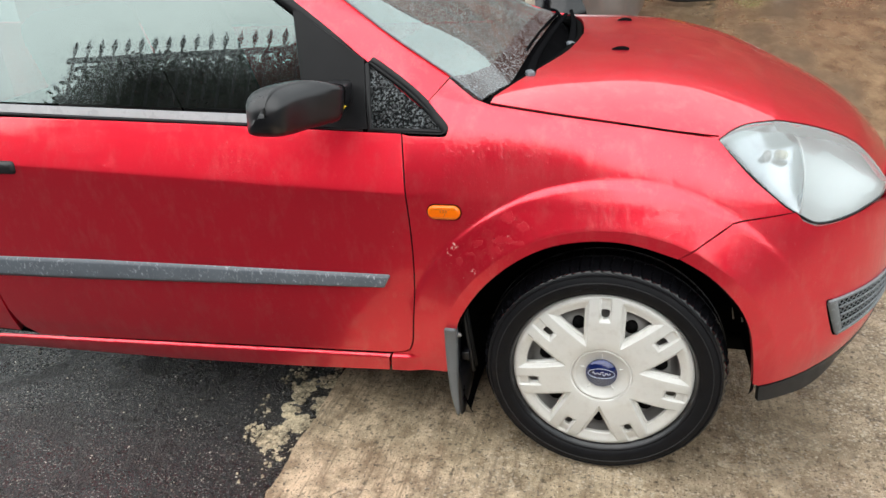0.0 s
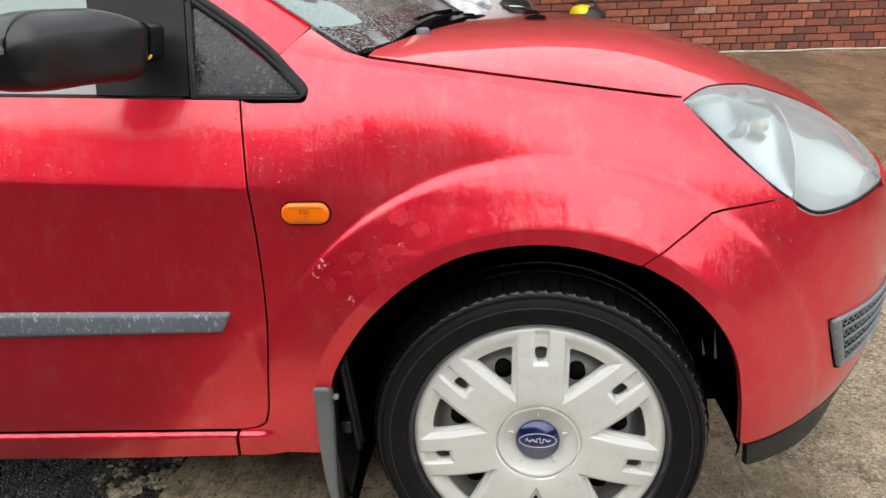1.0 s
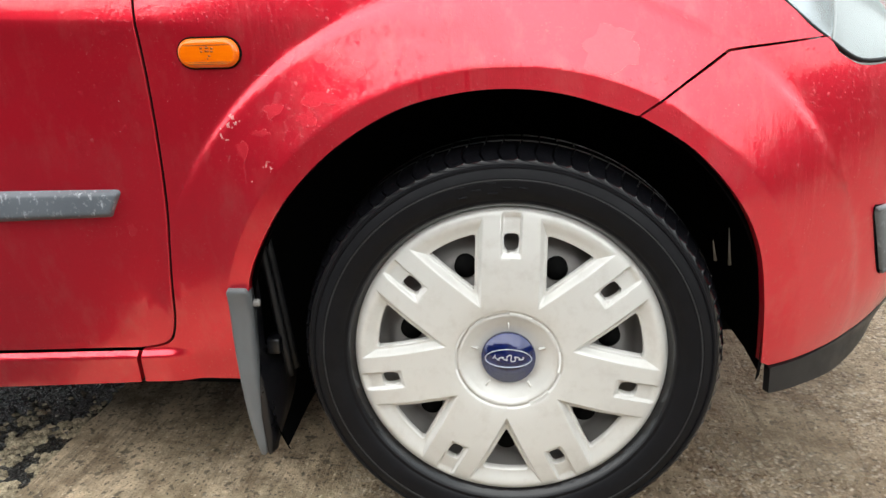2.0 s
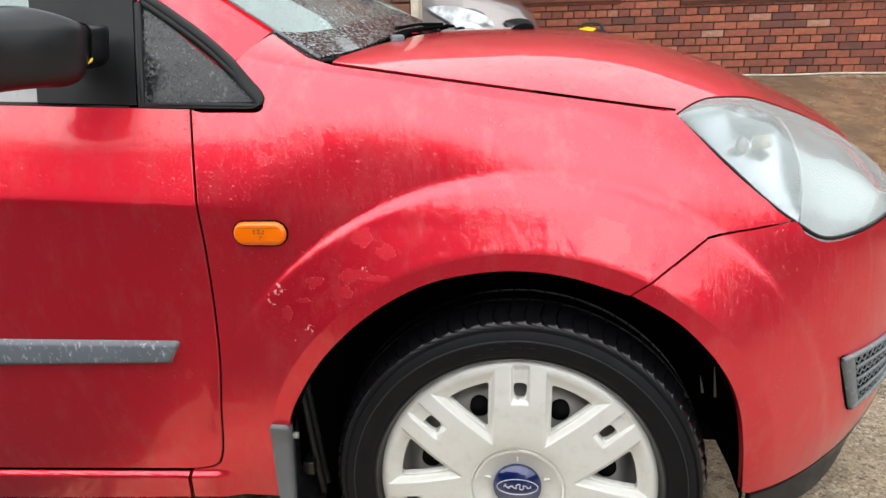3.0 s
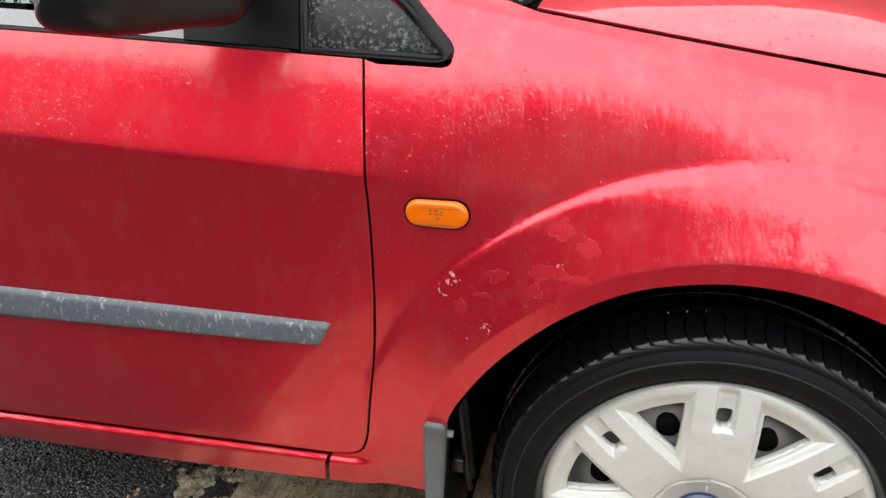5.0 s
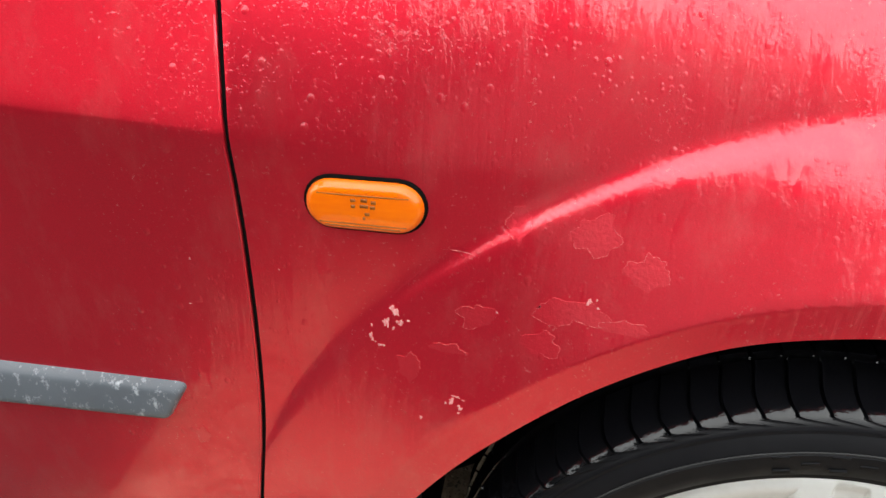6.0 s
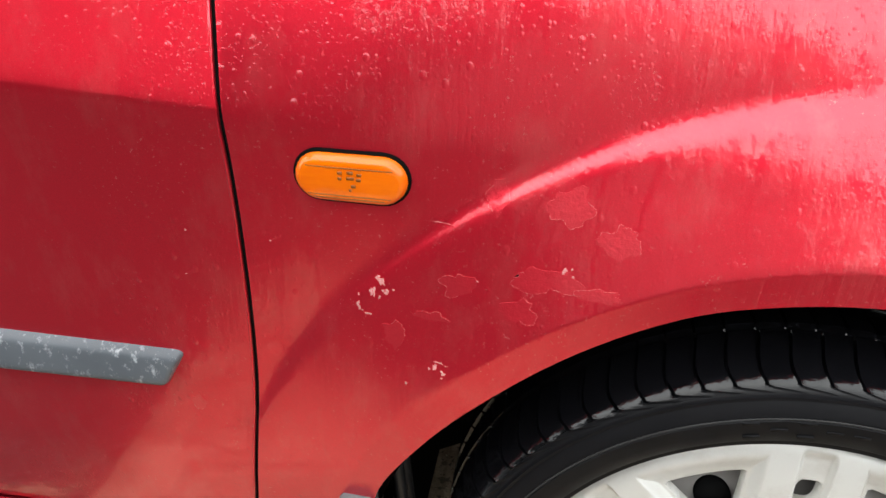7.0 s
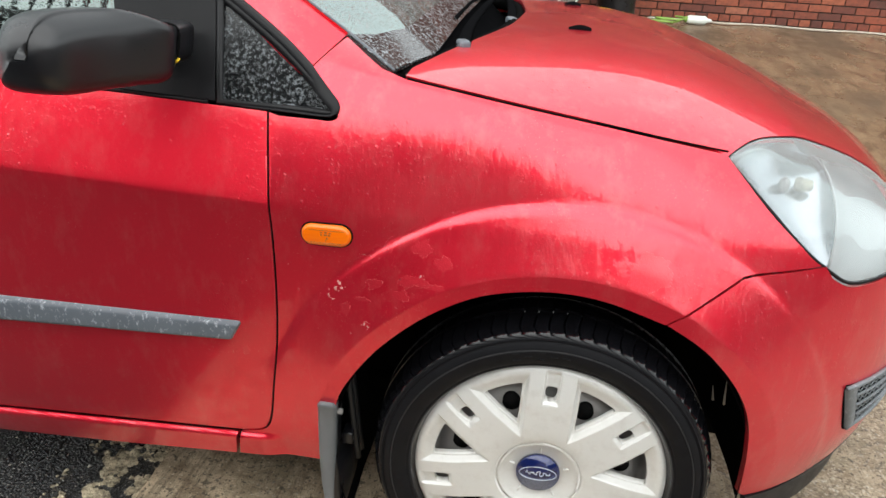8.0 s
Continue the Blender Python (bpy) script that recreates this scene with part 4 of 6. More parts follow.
rear_liner()
for name, *b in (("engine_bay", -0.47, 0.10, 0.36, 1.16, 0.24, 0.86), ("engine_bay", 0.10, 0.40, 0.30, 1.22, 0.34, 0.76), ("crash_bar", 0.40, 0.56, 0.36, 1.16, 0.40, 0.66),
                 ("bulkhead", -0.62, -0.40, 0.065, 1.45, 0.27, 0.84), ("floor_pan", -2.0, -0.62, 0.06, 1.46, 0.237, 0.30), ("cross_member", -1.76, -1.70, 0.05, 1.47, 0.301, 0.88),
                 ("underbody", -2.05, -0.372, 0.075, 1.445, 0.19, 0.235), ("undertray", -0.37, 0.40, 0.30, 1.22, 0.19, 0.238), ("underbody", -3.0, -2.052, 0.32, 1.20, 0.20, 0.30)):
    bm = bmesh.new()
    box(bm, *b, 0.012)
    part(name, bm, M_DARK, car)

# glasshouse
def win_y(z):
    return 0.042 + (z - 0.87) * 0.30


def window(x, z):
    return Vector((x, win_y(z), z))


pill_out = round_line([tuple(side(-0.413, 0.914)), (-0.56, win_y(1.02) + 0.004, 1.021), (-0.70, win_y(1.122), 1.122), (-0.90, win_y(1.25), 1.25), (-1.10, win_y(1.335), 1.345), (-1.5, 0.235, 1.405), (-2.2, 0.235, 1.40), (-2.85, 0.23, 1.30)], 6)
pill_in = round_line([tuple(side(-0.369, 0.964)), (-0.50, 0.145, 1.052), (-0.645, 0.180, 1.150), (-0.84, 0.235, 1.275), (-1.03, 0.295, 1.375), (-1.5, 0.36, 1.45), (-2.2, 0.36, 1.45), (-2.85, 0.34, 1.33)], 6)


def pillar(u, v):
    a, b = along(pill_out, u), along(pill_in, u)
    return a.lerp(b, v) + Vector((0.25, -0.6, 0.5)) * (0.002 * smoothstep(0.0, 0.12, u) * 4 * v * (1 - v))


panel("roof_pillar", [(0.0, 0), (1, 0), (1, 1), (0.0, 1)], pillar, (0.02, 0.12), M_RED, car, "red windscreen pillar and roof rail", gap=0, mirror=CENTRE, depth=0.004)
bm = bmesh.new()
for s in (0, 1):
    rows = []
    for i in range(30):
        e = along(pill_in, 0.57 + 0.43 * i / 29)
        row = []
        for k in range(13):
            v = k / 12
            row.append((e.x, e.y + (2 * (CENTRE - e.y)) * v, e.z + 0.035 * 4 * v * (1 - v)))
        rows.append(row)
loft(bm, rows)
part("roof", bm, M_RED, car, "red roof")

screen_side = [side(-0.286, 0.9245) + Vector((0, 0.0015, 0.002)), side(-0.325, 0.9435) + Vector((0, 0.0015, 0.002))] + [p + Vector((0.001, 0.002, 0)) for p in pill_in[:25]]
screen_low = round_line([tuple(screen_side[0]), (-0.262, 0.150, 0.931), (-0.240, 0.195, 0.938), (-0.233, 0.31, 0.948), (-0.232, 0.52, 0.957), (-0.228, CENTRE, 0.961)], 8)


def screen(u, v):
    """u from the pillar to the middle, v up the pillar."""
    def plain(u, v):
        e = along(screen_side, v)
        c = Vector((-0.228 - 0.80 * v, CENTRE, 0.961 + 0.455 * v + 0.05 * v * (1 - v)))
        t = u * (2 - u)
        return Vector((e.x + (c.x - e.x) * t, e.y + (c.y - e.y) * u, e.z + (c.z - e.z) * t))
    return plain(u, v) + (along(screen_low, u) - plain(u, 0)) * (1 - v) ** 6


panel("windscreen", [(0, 0), (1, 0), (1, 1), (0, 1)], screen, (0.05, 0.04), M_SCREEN, car, "rain-spotted windscreen", gap=0, mirror=CENTRE, depth=0.004, shift=-0.002).visible_shadow = False
panel("screen_frit", [(0, 0), (1, 0), (1, 0.062), (0.35, 0.055), (0.12, 0.062), (0, 0.078)], screen, (0.05, 0.025), M_FRIT, car, "black rain-specked band along the foot of the screen", gap=0, mirror=CENTRE, depth=0.001, shift=0.0012)
bm = bmesh.new()
tube(bm, [p + Vector((0.003, 0.003, 0.0008)) for p in screen_side], 0.0026, 6)
part("screen_seal", bm, M_TRIM, car, "black windscreen seal")

# scuttle under the screen
scuttle_edge = [Vector((p[0], p[1], 0)) for p in rear_edge[::-1]]
bm = bmesh.new()
rows = []
for i in range(25):
    u = i / 24
    a = along(screen_low, u)
    e = along(scuttle_edge, u)
    b = bonnet(e.x, e.y) + Vector((0.03, 0, -0.045))
    rows.append([a + Vector((-0.03, 0, -0.012)), a + Vector((0.0, 0, -0.012)), a.lerp(b, 0.5) + Vector((0, 0, -0.03)), b, b + Vector((0.1, 0, -0.05))])
n = len(rows)
rows += [[Vector((p.x, 2 * CENTRE - p.y, p.z)) for p in r] for r in rows[::-1]]
loft(bm, rows)
part("scuttle", bm, M_SCUTTLE, car, "black plastic scuttle panel")


bm = bmesh.new()
edge = [bonnet(p[0], p[1]) + Vector((-0.012, 0, -0.020)) for p in rear_edge]
tube(bm, [Vector((p.x, 2 * CENTRE - p.y, p.z)) for p in edge[::-1]] + edge[1:], 0.017, 8)
part("bonnet_rear_seal", bm, M_DARK, car, "black seal along the bonnet's rear edge")


def flat_bar(bm, pts, w, h):
    """A flat arm along points, wide across and thin upwards."""
    pts = round_line(pts, 6)
    rows = []
    for k, p in enumerate(pts):
        d = (pts[min(k + 1, len(pts) - 1)] - pts[max(k - 1, 0)]).normalized()
        s = d.cross(Vector((0, 0, 1))).normalized()
        f = 1 - 0.45 * k / (len(pts) - 1)
        rows.append([p + s * w * f, p + s * w * f * 0.7 + Vector((0, 0, h)), p - s * w * f * 0.7 + Vector((0, 0, h)), p - s * w * f, p - Vector((0, 0, h * 0.5))])
    vs = loft(bm, rows, True)
    bm.faces.new(vs[0]), bm.faces.new(vs[-1])
    bmesh.ops.recalc_face_normals(bm, faces=bm.faces)


def wiper(path, blade):
    bm = bmesh.new()
    flat_bar(bm, path, 0.013, 0.005)
    w = part("wiper", bm, M_SCUTTLE, car, "black wiper arm and blade")
    bm = bmesh.new()
    flat_bar(bm, blade, 0.004, 0.008)
    part("blade", bm, M_SCUTTLE, w)


wiper([(-0.200, 0.255, 0.945), (-0.203, 0.33, 0.953), (-0.206, 0.47, 0.957), (-0.204, 0.78, 0.960), (-0.198, 1.15, 0.960)], [(-0.240, 0.48, 0.958), (-0.236, 0.80, 0.964), (-0.226, 1.15, 0.964)])
wiper([(-0.138, 0.643, 0.946), (-0.142, 0.75, 0.953), (-0.160, 1.0, 0.955), (-0.195, 1.32, 0.950)], [(-0.195, 1.0, 0.960), (-0.240, 1.25, 0.955), (-0.280, 1.40, 0.945)])
for x, y, z in ((-0.200, 0.255, 0.950), (-0.138, 0.638, 0.951)):
    bm = bmesh.new()
    box(bm, -0.010, 0.010, -0.016, 0.016, -0.012, 0.004, 0.005, 3, pose(x, y, z, 0, 0, 20))
    part("scuttle_cap", bm, M_TRIM, car, "grey cap over the wiper pivot")

for ny in (0.505, 2 * CENTRE - 0.505):
    bm = bmesh.new()
    rows = []
    for i in range(7):
        t = i / 6
        x = -0.020 + 0.044 * t
        h, w = 0.009 * math.sin(math.pi * (0.15 + 0.75 * (1 - t))) + 0.001, 0.010 - 0.004 * t
        rows.append([(x, ny + w * math.cos(a), bonnet(0, 0.505).z - 0.001 + h * math.sin(a)) for a in [math.pi * k / 8 for k in range(9)]])
    loft(bm, rows)
    bmesh.ops.recalc_face_normals(bm, faces=bm.faces)
    part("washer_nozzle", bm, M_SCUTTLE, car, "small black washer nozzle")

# side glass, sail panel, quarter glass, rubbers
glass_outline = [(-0.665, 0.905), (-0.672, 1.005), (-0.676, 1.080), (-0.90, 1.236), (-1.10, 1.325), (-1.45, 1.375), (-1.70, 1.385), (-1.74, 0.928), (-1.45, 0.921), (-1.0, 0.910)]
panel("door_glass", glass_outline, lambda x, z: Vector((x, 0.042 + (z - 0.87) * (0.297 - 0.017 * (x + 1.05)), z)), 0.05, M_GLASS, door, "rain-spotted side window", depth=0.004).visible_shadow = False
sail = [(-0.540, 0.866), (-0.547, 1.0165), (-0.62, 1.064), (-0.690, 1.110), (-0.722, 1.131), (-0.721, 1.110), (-0.708, 1.0), (-0.700, 0.93), (-0.696, 0.872)]
panel("mirror_base", sail, window, 0.02, M_SAIL, door, "matt black triangular mirror base", depth=0.02, shift=0.010)
quarter = [(-0.537, 0.868), (-0.543, 1.008)] + list(round_line([(-0.534, 1.009), (-0.45, 0.952), (-0.381, 0.892), (-0.3615, 0.8725), (-0.368, 0.8655), (-0.40, 0.866)], 4))
panel("quarter_glass", quarter, window, 0.02, M_QGLASS, car, "small dark quarter glass specked with rain", depth=0.006, gap=0.004, shift=0.003)
bm = bmesh.new()
tube(bm, [Vector((x, win_y(z) - 0.005, z)) for x, z in quarter], 0.0065, 8, True)
part("quarter_seal", bm, M_RUBBER, car, "black rubber seal")
panel("pillar_rubber", [(-0.70, 0.872), (-0.372, 0.866), (-0.366, 0.880), (-0.418, 0.916), (-0.56, 1.019), (-0.70, 1.119)], window, 0.03, M_RUBBER, car, "black rubber behind the quarter glass", gap=0, depth=0.004, shift=-0.003)
bm = bmesh.new()
tube(bm, [p + Vector((-0.002, 0.0, -0.006)) for p in pill_out[7:38]], [0.0085 + 0.0045 * min(1.0, k / 6) for k in range(31)], 8)
part("door_seal", bm, M_RUBBER, car, "black door seal")
bm = bmesh.new()
rows = []
for wide, h in ((-0.3, 0.001), (0.0, 0.0075), (0.35, 0.0095), (0.75, 0.0092), (0.97, 0.0065), (1.0, -0.006)):
    row = []
    for k, (x, z) in enumerate(quarter):
        d = Vector(quarter[(k + 1) % len(quarter)]) - Vector(quarter[k - 1])
        out = Vector((-d.y, d.x)).normalized()
        w = wide * (0.0025 + 0.0115 * max(0.0, out.x * 0.56 + out.y * 0.83))
        p = Vector((x + w * out.x, win_y(z) - h, z + w * out.y))
        if h > 0:
            # over the wing's edge at the tip
            p.y -= max(0.0, p.y - side(p.x, p.z).y + 0.35 * h) * (1 - smoothstep(-0.395, -0.425, p.x)) * smoothstep(0.856, 0.866, p.z)
        row.append(p)
    rows.append(row)
loft(bm, rows, True)
bmesh.ops.recalc_face_normals(bm, faces=bm.faces)
part("pillar_seal", bm, M_RUBBER, car, "broad black seal between quarter glass and pillar")
belt = [(-0.555, 0.864), (-0.8, 0.872), (-1.2, 0.884), (-1.74, 0.900)]
panel("belt_moulding", [(x, z + 0.006) for x, z in belt] + [(x, z + 0.026) for x, z in belt[::-1]], window, (0.05, 0.01), M_BELT, door, "light grey waist moulding", depth=0.02, gap=0, shift=0.006)
bm = bmesh.new()
tube(bm, [Vector((x, win_y(z) - 0.004, z + 0.003)) for x, z in belt], 0.004, 6)
part("belt_seal", bm, M_RUBBER, door)
bm = bmesh.new()
box(bm, -1.80, -1.72, 0.055, 0.10, 0.90, 1.40, 0.01)
part("pillar_cover", bm, M_BLACK, car, "black door pillar")
bm = bmesh.new()
loft(bm, [[(-1.80, 0.06, 0.92), (-2.75, 0.075, 0.95)], [(-1.80, 0.225, 1.375), (-2.6, 0.225, 1.33)]])
part("rear_side_glass", bm, M_GLASS, car)
bm = bmesh.new()
loft(bm, [[(-3.02, y, 0.95) for y in (0.12, 1.40)], [(-2.85, y, 1.33) for y in (0.26, 1.26)]])
part("rear_glass", bm, M_GLASS, car)
bm = bmesh.new()
box(bm, -3.07, -2.9, 0.05, 1.47, 0.33, 0.95, 0.05, 3)
part("tailgate", bm, M_RED, car, "red tailgate and rear bumper")

# far side of the body, plain
bm = bmesh.new()
rows = [[tuple(Vector((x, 2 * CENTRE - side(x, z).y, z))) for x in [-1.72 + 0.1 * k for k in range(23)] if x < -0.45] for z in [0.24 + 0.06 * k for k in range(12)]]
loft(bm, rows)
part("far_door", bm, M_RED, car)
panel("far_fender", [(p[0], p[1]) for p in fender_outline], lambda x, z: Vector((x, 2 * CENTRE - side(x, z).y, z)), 0.03, M_RED, car)
panel("far_quarter", quarter_outline, lambda x, z: Vector((x, 2 * CENTRE - side(x, z).y, z)), 0.05, M_RED, car)
bm = bmesh.new()
loft(bm, [[(-0.60, 2 * CENTRE - 0.06, 0.90), (-1.72, 2 * CENTRE - 0.06, 0.92), (-2.75, 2 * CENTRE - 0.075, 0.95)], [(-0.72, 2 * CENTRE - 0.13, 1.10), (-1.72, 2 * CENTRE - 0.22, 1.38), (-2.6, 2 * CENTRE - 0.225, 1.33)]])
part("far_glass", bm, M_GLASS, car)

# rubbing strip
def strip_mid(x):
    return 0.508 - 0.026 * (-0.52 - x)


bm = bmesh.new()
rows = []
for i in range(49):
    t = max(0, i - 4) / 44
    x = -0.5165 - t * 1.1865 + ((0.0065, 0.0060, 0.0048, 0.0028)[i] if i < 4 else 0.0)
    tip = (0.78, 0.86, 0.93, 0.98)[i] if i < 4 else 1.0
    half = (0.0208 + 0.014 * min(1, t * 1.4)) * tip
    zm = strip_mid(x)
    base = side(x, zm).y
    out = 0.014 * (0.45, 0.70, 0.87, 0.96)[i] if i < 4 else 0.014
    rows.append([(x + 0.018 * (k / 12 - 0.6), base + 0.003 - out * min(1, 1.9 * math.sin(math.pi * k / 12)) * (1.0 - 0.28 * (k / 12) ** 2), zm - half + 2 * half * k / 12) for k in range(13)])
vs = loft(bm, rows)
bm.faces.new(vs[0])
bmesh.ops.recalc_face_normals(bm, faces=bm.faces)
part("rubbing_strip", bm, M_TRIM, door, "grey plastic rubbing strip with chalky marks")

bm = bmesh.new()
box(bm, -1.62, -1.50, -0.03, 0.0, 0.755, 0.79, 0.012, 3)
part("door_handle", bm, M_BLACK, door, "black door handle")

# side repeater
bm = bmesh.new()
mc = Vector((-0.3595, 0, 0.6955))


def stadium(hx, hz, n=12):
    pts = []
    for s in (1, -1):
        for k in range(n + 1):
            a = -math.pi / 2 + math.pi * k / n
            pts.append((s * (hx - hz + hz * math.cos(a)), s * hz * math.sin(a)))
    return pts


def pill(bm, hx, hz, out0, out1, rnd):
    rows = []
    for i in range(6):
        t = i / 5
        k = rnd * (1 - math.cos(t * math.pi / 2))
        o = out0 + (out1 - out0) * math.sin(t * math.pi / 2)
        rows.append([(mc.x + x, side(mc.x + x, mc.z + z).y - o, mc.z + z) for x, z in stadium(hx - k, hz - k)])
    vs = loft(bm, rows, True)
    bm.faces.new(vs[-1])
    bmesh.ops.recalc_face_normals(bm, faces=bm.faces)


pill(bm, 0.0385, 0.0175, 0.0, 0.009, 0.006)
marker = part("side_indicator", bm, M_AMBER, car, "amber oval side indicator")
bm = bmesh.new()
pill(bm, 0.0404, 0.0194, -0.002, 0.0025, 0.001)
part("indicator_seal", bm, M_DARK, marker)
bm = bmesh.new()
for dx, dz, w in ((-0.006, 0.006, 0.003), (0.001, 0.0065, 0.004), (0.007, 0.0055, 0.003), (-0.006, 0.002, 0.0025), (0.001, 0.0025, 0.005), (0.0065, 0.002, 0.003), (0.003, -0.003, 0.003), (0.001, -0.006, 0.0015)):
    y = side(mc.x + dx, mc.z + dz).y - 0.0092
    box(bm, mc.x + dx - w / 2, mc.x + dx + w / 2, y, y + 0.001, mc.z + dz - 0.001, mc.z + dz + 0.001)
part("lens_marking", bm, M_AMBERD, marker, "tiny dark markings")
for dz, w in ((-0.0125, 0.024), (-0.0105, 0.028), (0.0095, 0.029)):
    bm = bmesh.new()
    tube(bm, [Vector((mc.x + x, side(mc.x + x, mc.z + dz).y - 0.0088, mc.z + dz)) for x in [-w + 2 * w * k / 12 for k in range(13)]], 0.0005, 4)
    part("lens_rib", bm, M_AMBERD, marker)

# mirror
def mirror_ring(t, above=False):
    """Sections from the foot at the door outwards: centre, half sizes."""
    y = 0.030 - 0.215 * t
    grow = smoothstep(0.20, 0.50 if above else 0.32, t)
    capr = math.sqrt(max(0.0, 1 - min(1.0, max(0, (t - 0.62) / 0.38)) ** 3.0))
    cx = -0.604 - 0.080 * smoothstep(0.12, 0.85, t)
    hx = (0.036 + 0.018 * grow) * (0.03 + 0.97 * capr)
    hz = (0.030 + (0.024 if above else 0.022) * grow) * (0.03 + 0.97 * capr)
    return Vector((cx, y, 0.952)), hx, hz


bm = bmesh.new()
rows = []
for i in range(33):
    t = 1 - (1 - i / 32) ** 1.5
    c, hx, low = mirror_ring(t)
    high = mirror_ring(t, True)[2]
    row = []
    for k in range(36):
        a = 2 * math.pi * k / 36
        ca, sa = math.cos(a), math.sin(a)
        hz = high if sa > 0 else low
        # flatter below, a soft shoulder above
        p = 0.40 if sa < 0 else 0.50
        # the front face leans back above its shoulder line, the foot is cut away
        lean = -0.020 * smoothstep(0.1, 1.0, sa) * smoothstep(0.35, 0.55, t) * min(1.0, 2.5 * ca) if ca > 0 else 0.0
        cut = 0.003 * smoothstep(-0.2, -1.0, sa) * (1 - smoothstep(0.40, 0.75, t)) * smoothstep(0.22, 0.4, t)
        row.append((c.x + hx * math.copysign(abs(ca) ** 0.6, ca) + 0.012 * sa + lean, c.y, c.z + hz * math.copysign(abs(sa) ** p, sa) + cut))
    rows.append(row)
vs = loft(bm, rows, True)
bm.faces.new(vs[0]), bm.faces.new(vs[-1])
bmesh.ops.recalc_face_normals(bm, faces=bm.faces)
mirror = part("door_mirror", bm, M_MIRROR, door, "wet black plastic door mirror")
bm = bmesh.new()
c, hx, hz = mirror_ring(0.20)
tube(bm, [(c.x + (hx + 0.001) * math.copysign(abs(math.cos(a)) ** 0.6, math.cos(a)) + 0.012 * math.sin(a), c.y, c.z + (hz + 0.001) * math.copysign(abs(math.sin(a)) ** 0.6, math.sin(a))) for a in [2 * math.pi * k / 30 for k in range(30)]], 0.0022, 5, True)
part("pivot_joint", bm, M_DARK, mirror, "dark joint line")
bm = bmesh.new()
tube(bm, [(c.x + hx * 0.98 + 0.004, c.y - 0.004, 0.938), (c.x + hx * 0.98 + 0.002, c.y - 0.006, 0.934), (c.x + hx * 0.95, c.y - 0.009, 0.932)], 0.0018, 6)
part("paint_fleck", bm, M_YELLOW, mirror, "yellow fleck at the mirror joint")

# mudflap
M_FLAP = black_plastic("grey_mudflap_plastic", (0.13, 0.138, 0.145), 0.42)
flap = new("mudflap")
flap.parent = car
tagged(flap, "grey plastic mudflap with a black inner face")
flap_line = round_line([(-0.3625, 0.390), (-0.3650, 0.33), (-0.3660, 0.26), (-0.3650, 0.19), (-0.3590, 0.122)], 6)
flap_w = spline([(0.0, 0.0160), (0.3, 0.0148), (0.7, 0.0110), (0.9, 0.0075), (1.0, 0.004)])
bm = bmesh.new()
rows = []
n = len(flap_line)
for k, p in enumerate(flap_line):
    t = k / (n - 1)
    w = flap_w(t) * (0.75 if k == 0 else 1)
    y = side(p[0], max(p[1], 0.36)).y - 0.008 + 0.012 * t
    rows.append([(p[0] - w, y + 0.022, p[1]), (p[0] - w, y + 0.004, p[1]), (p[0] - w * 0.7, y, p[1]), (p[0] + w * 0.7, y - 0.001, p[1]), (p[0] + w, y + 0.003, p[1]), (p[0] + w, y + 0.022, p[1])])
vs = loft(bm, rows, True)
bm.faces.new(vs[0]), bm.faces.new(vs[-1])
bmesh.ops.recalc_face_normals(bm, faces=bm.faces)
part("flap_edge", bm, M_FLAP, flap, "grey outer edge")
bm = bmesh.new()
rows = []
for k, p in enumerate(flap_line):
    t = k / (n - 1)
    y = side(p[0], max(p[1], 0.36)).y + 0.004
    deep = (0.030 + 0.085 * smoothstep(0.40, 0.56, t)) * (1 - 0.85 * smoothstep(0.62, 1.0, t) ** 1.5) + 0.004
    bulge = 0.016 * smoothstep(0.5, 0.62, t) * (1 - smoothstep(0.75, 1.0, t))
    rows.append([(p[0] + 0.010, y, p[1]), (p[0] + 0.014 + bulge * 0.3, y + 0.012, p[1]), (p[0] + 0.013 + bulge, y + deep * 0.5, p[1]), (p[0] + 0.016 + bulge, y + deep * 0.93, p[1]), (p[0] + 0.010, y + deep, p[1]), (p[0] - 0.006, y + 0.02, p[1])])
vs = loft(bm, rows, True)
bm.faces.new(vs[0]), bm.faces.new(vs[-1])
bmesh.ops.recalc_face_normals(bm, faces=bm.faces)
part("flap_face", bm, M_MIRROR, flap, "glossy black inner face")
bm = bmesh.new()
box(bm, -0.350, -0.330, 0.030, 0.062, 0.268, 0.292, 0.003)
box(bm, -0.346, -0.334, 0.070, 0.100, 0.262, 0.286, 0.003)
part("flap_bracket", bm, M_MIRROR, flap, "moulded black bracket")
bm = bmesh.new()
cylinder(bm, (-0.351, 0.000, 0.362), (-0.340, 0.000, 0.362), 0.006, 0.005, 12)
part("flap_screw", bm, M_STEEL, flap, "screw head")
bm = bmesh.new()
for dy in (0.05, 0.075):
    tube(bm, [(-0.352 + 0.004 * k, dy, 0.47 - 0.035 * k) for k in range(8)], 0.006, 6)
part("liner_rib", bm, M_BLACK, flap, "ribs of the arch liner")

# pale scuffs on the arch liner's front
for x, z0, z1 in ((0.318, 0.366, 0.424), (0.297, 0.373, 0.405)):
    bm = bmesh.new()
    loft(bm, [[(x - w + 0.006 * t, 0.155, z1 + (z0 - z1) * t), (x - w * 0.3 + 0.006 * t, 0.153, z1 + (z0 - z1) * t), (x + w + 0.006 * t, 0.155, z1 + (z0 - z1) * t)] for t, w in ((0.0, 0.0004), (0.4, 0.0013), (1.0, 0.0024))])
    part("liner_scuff", bm, M_CREAM, car, "pale scuff on the black arch liner")

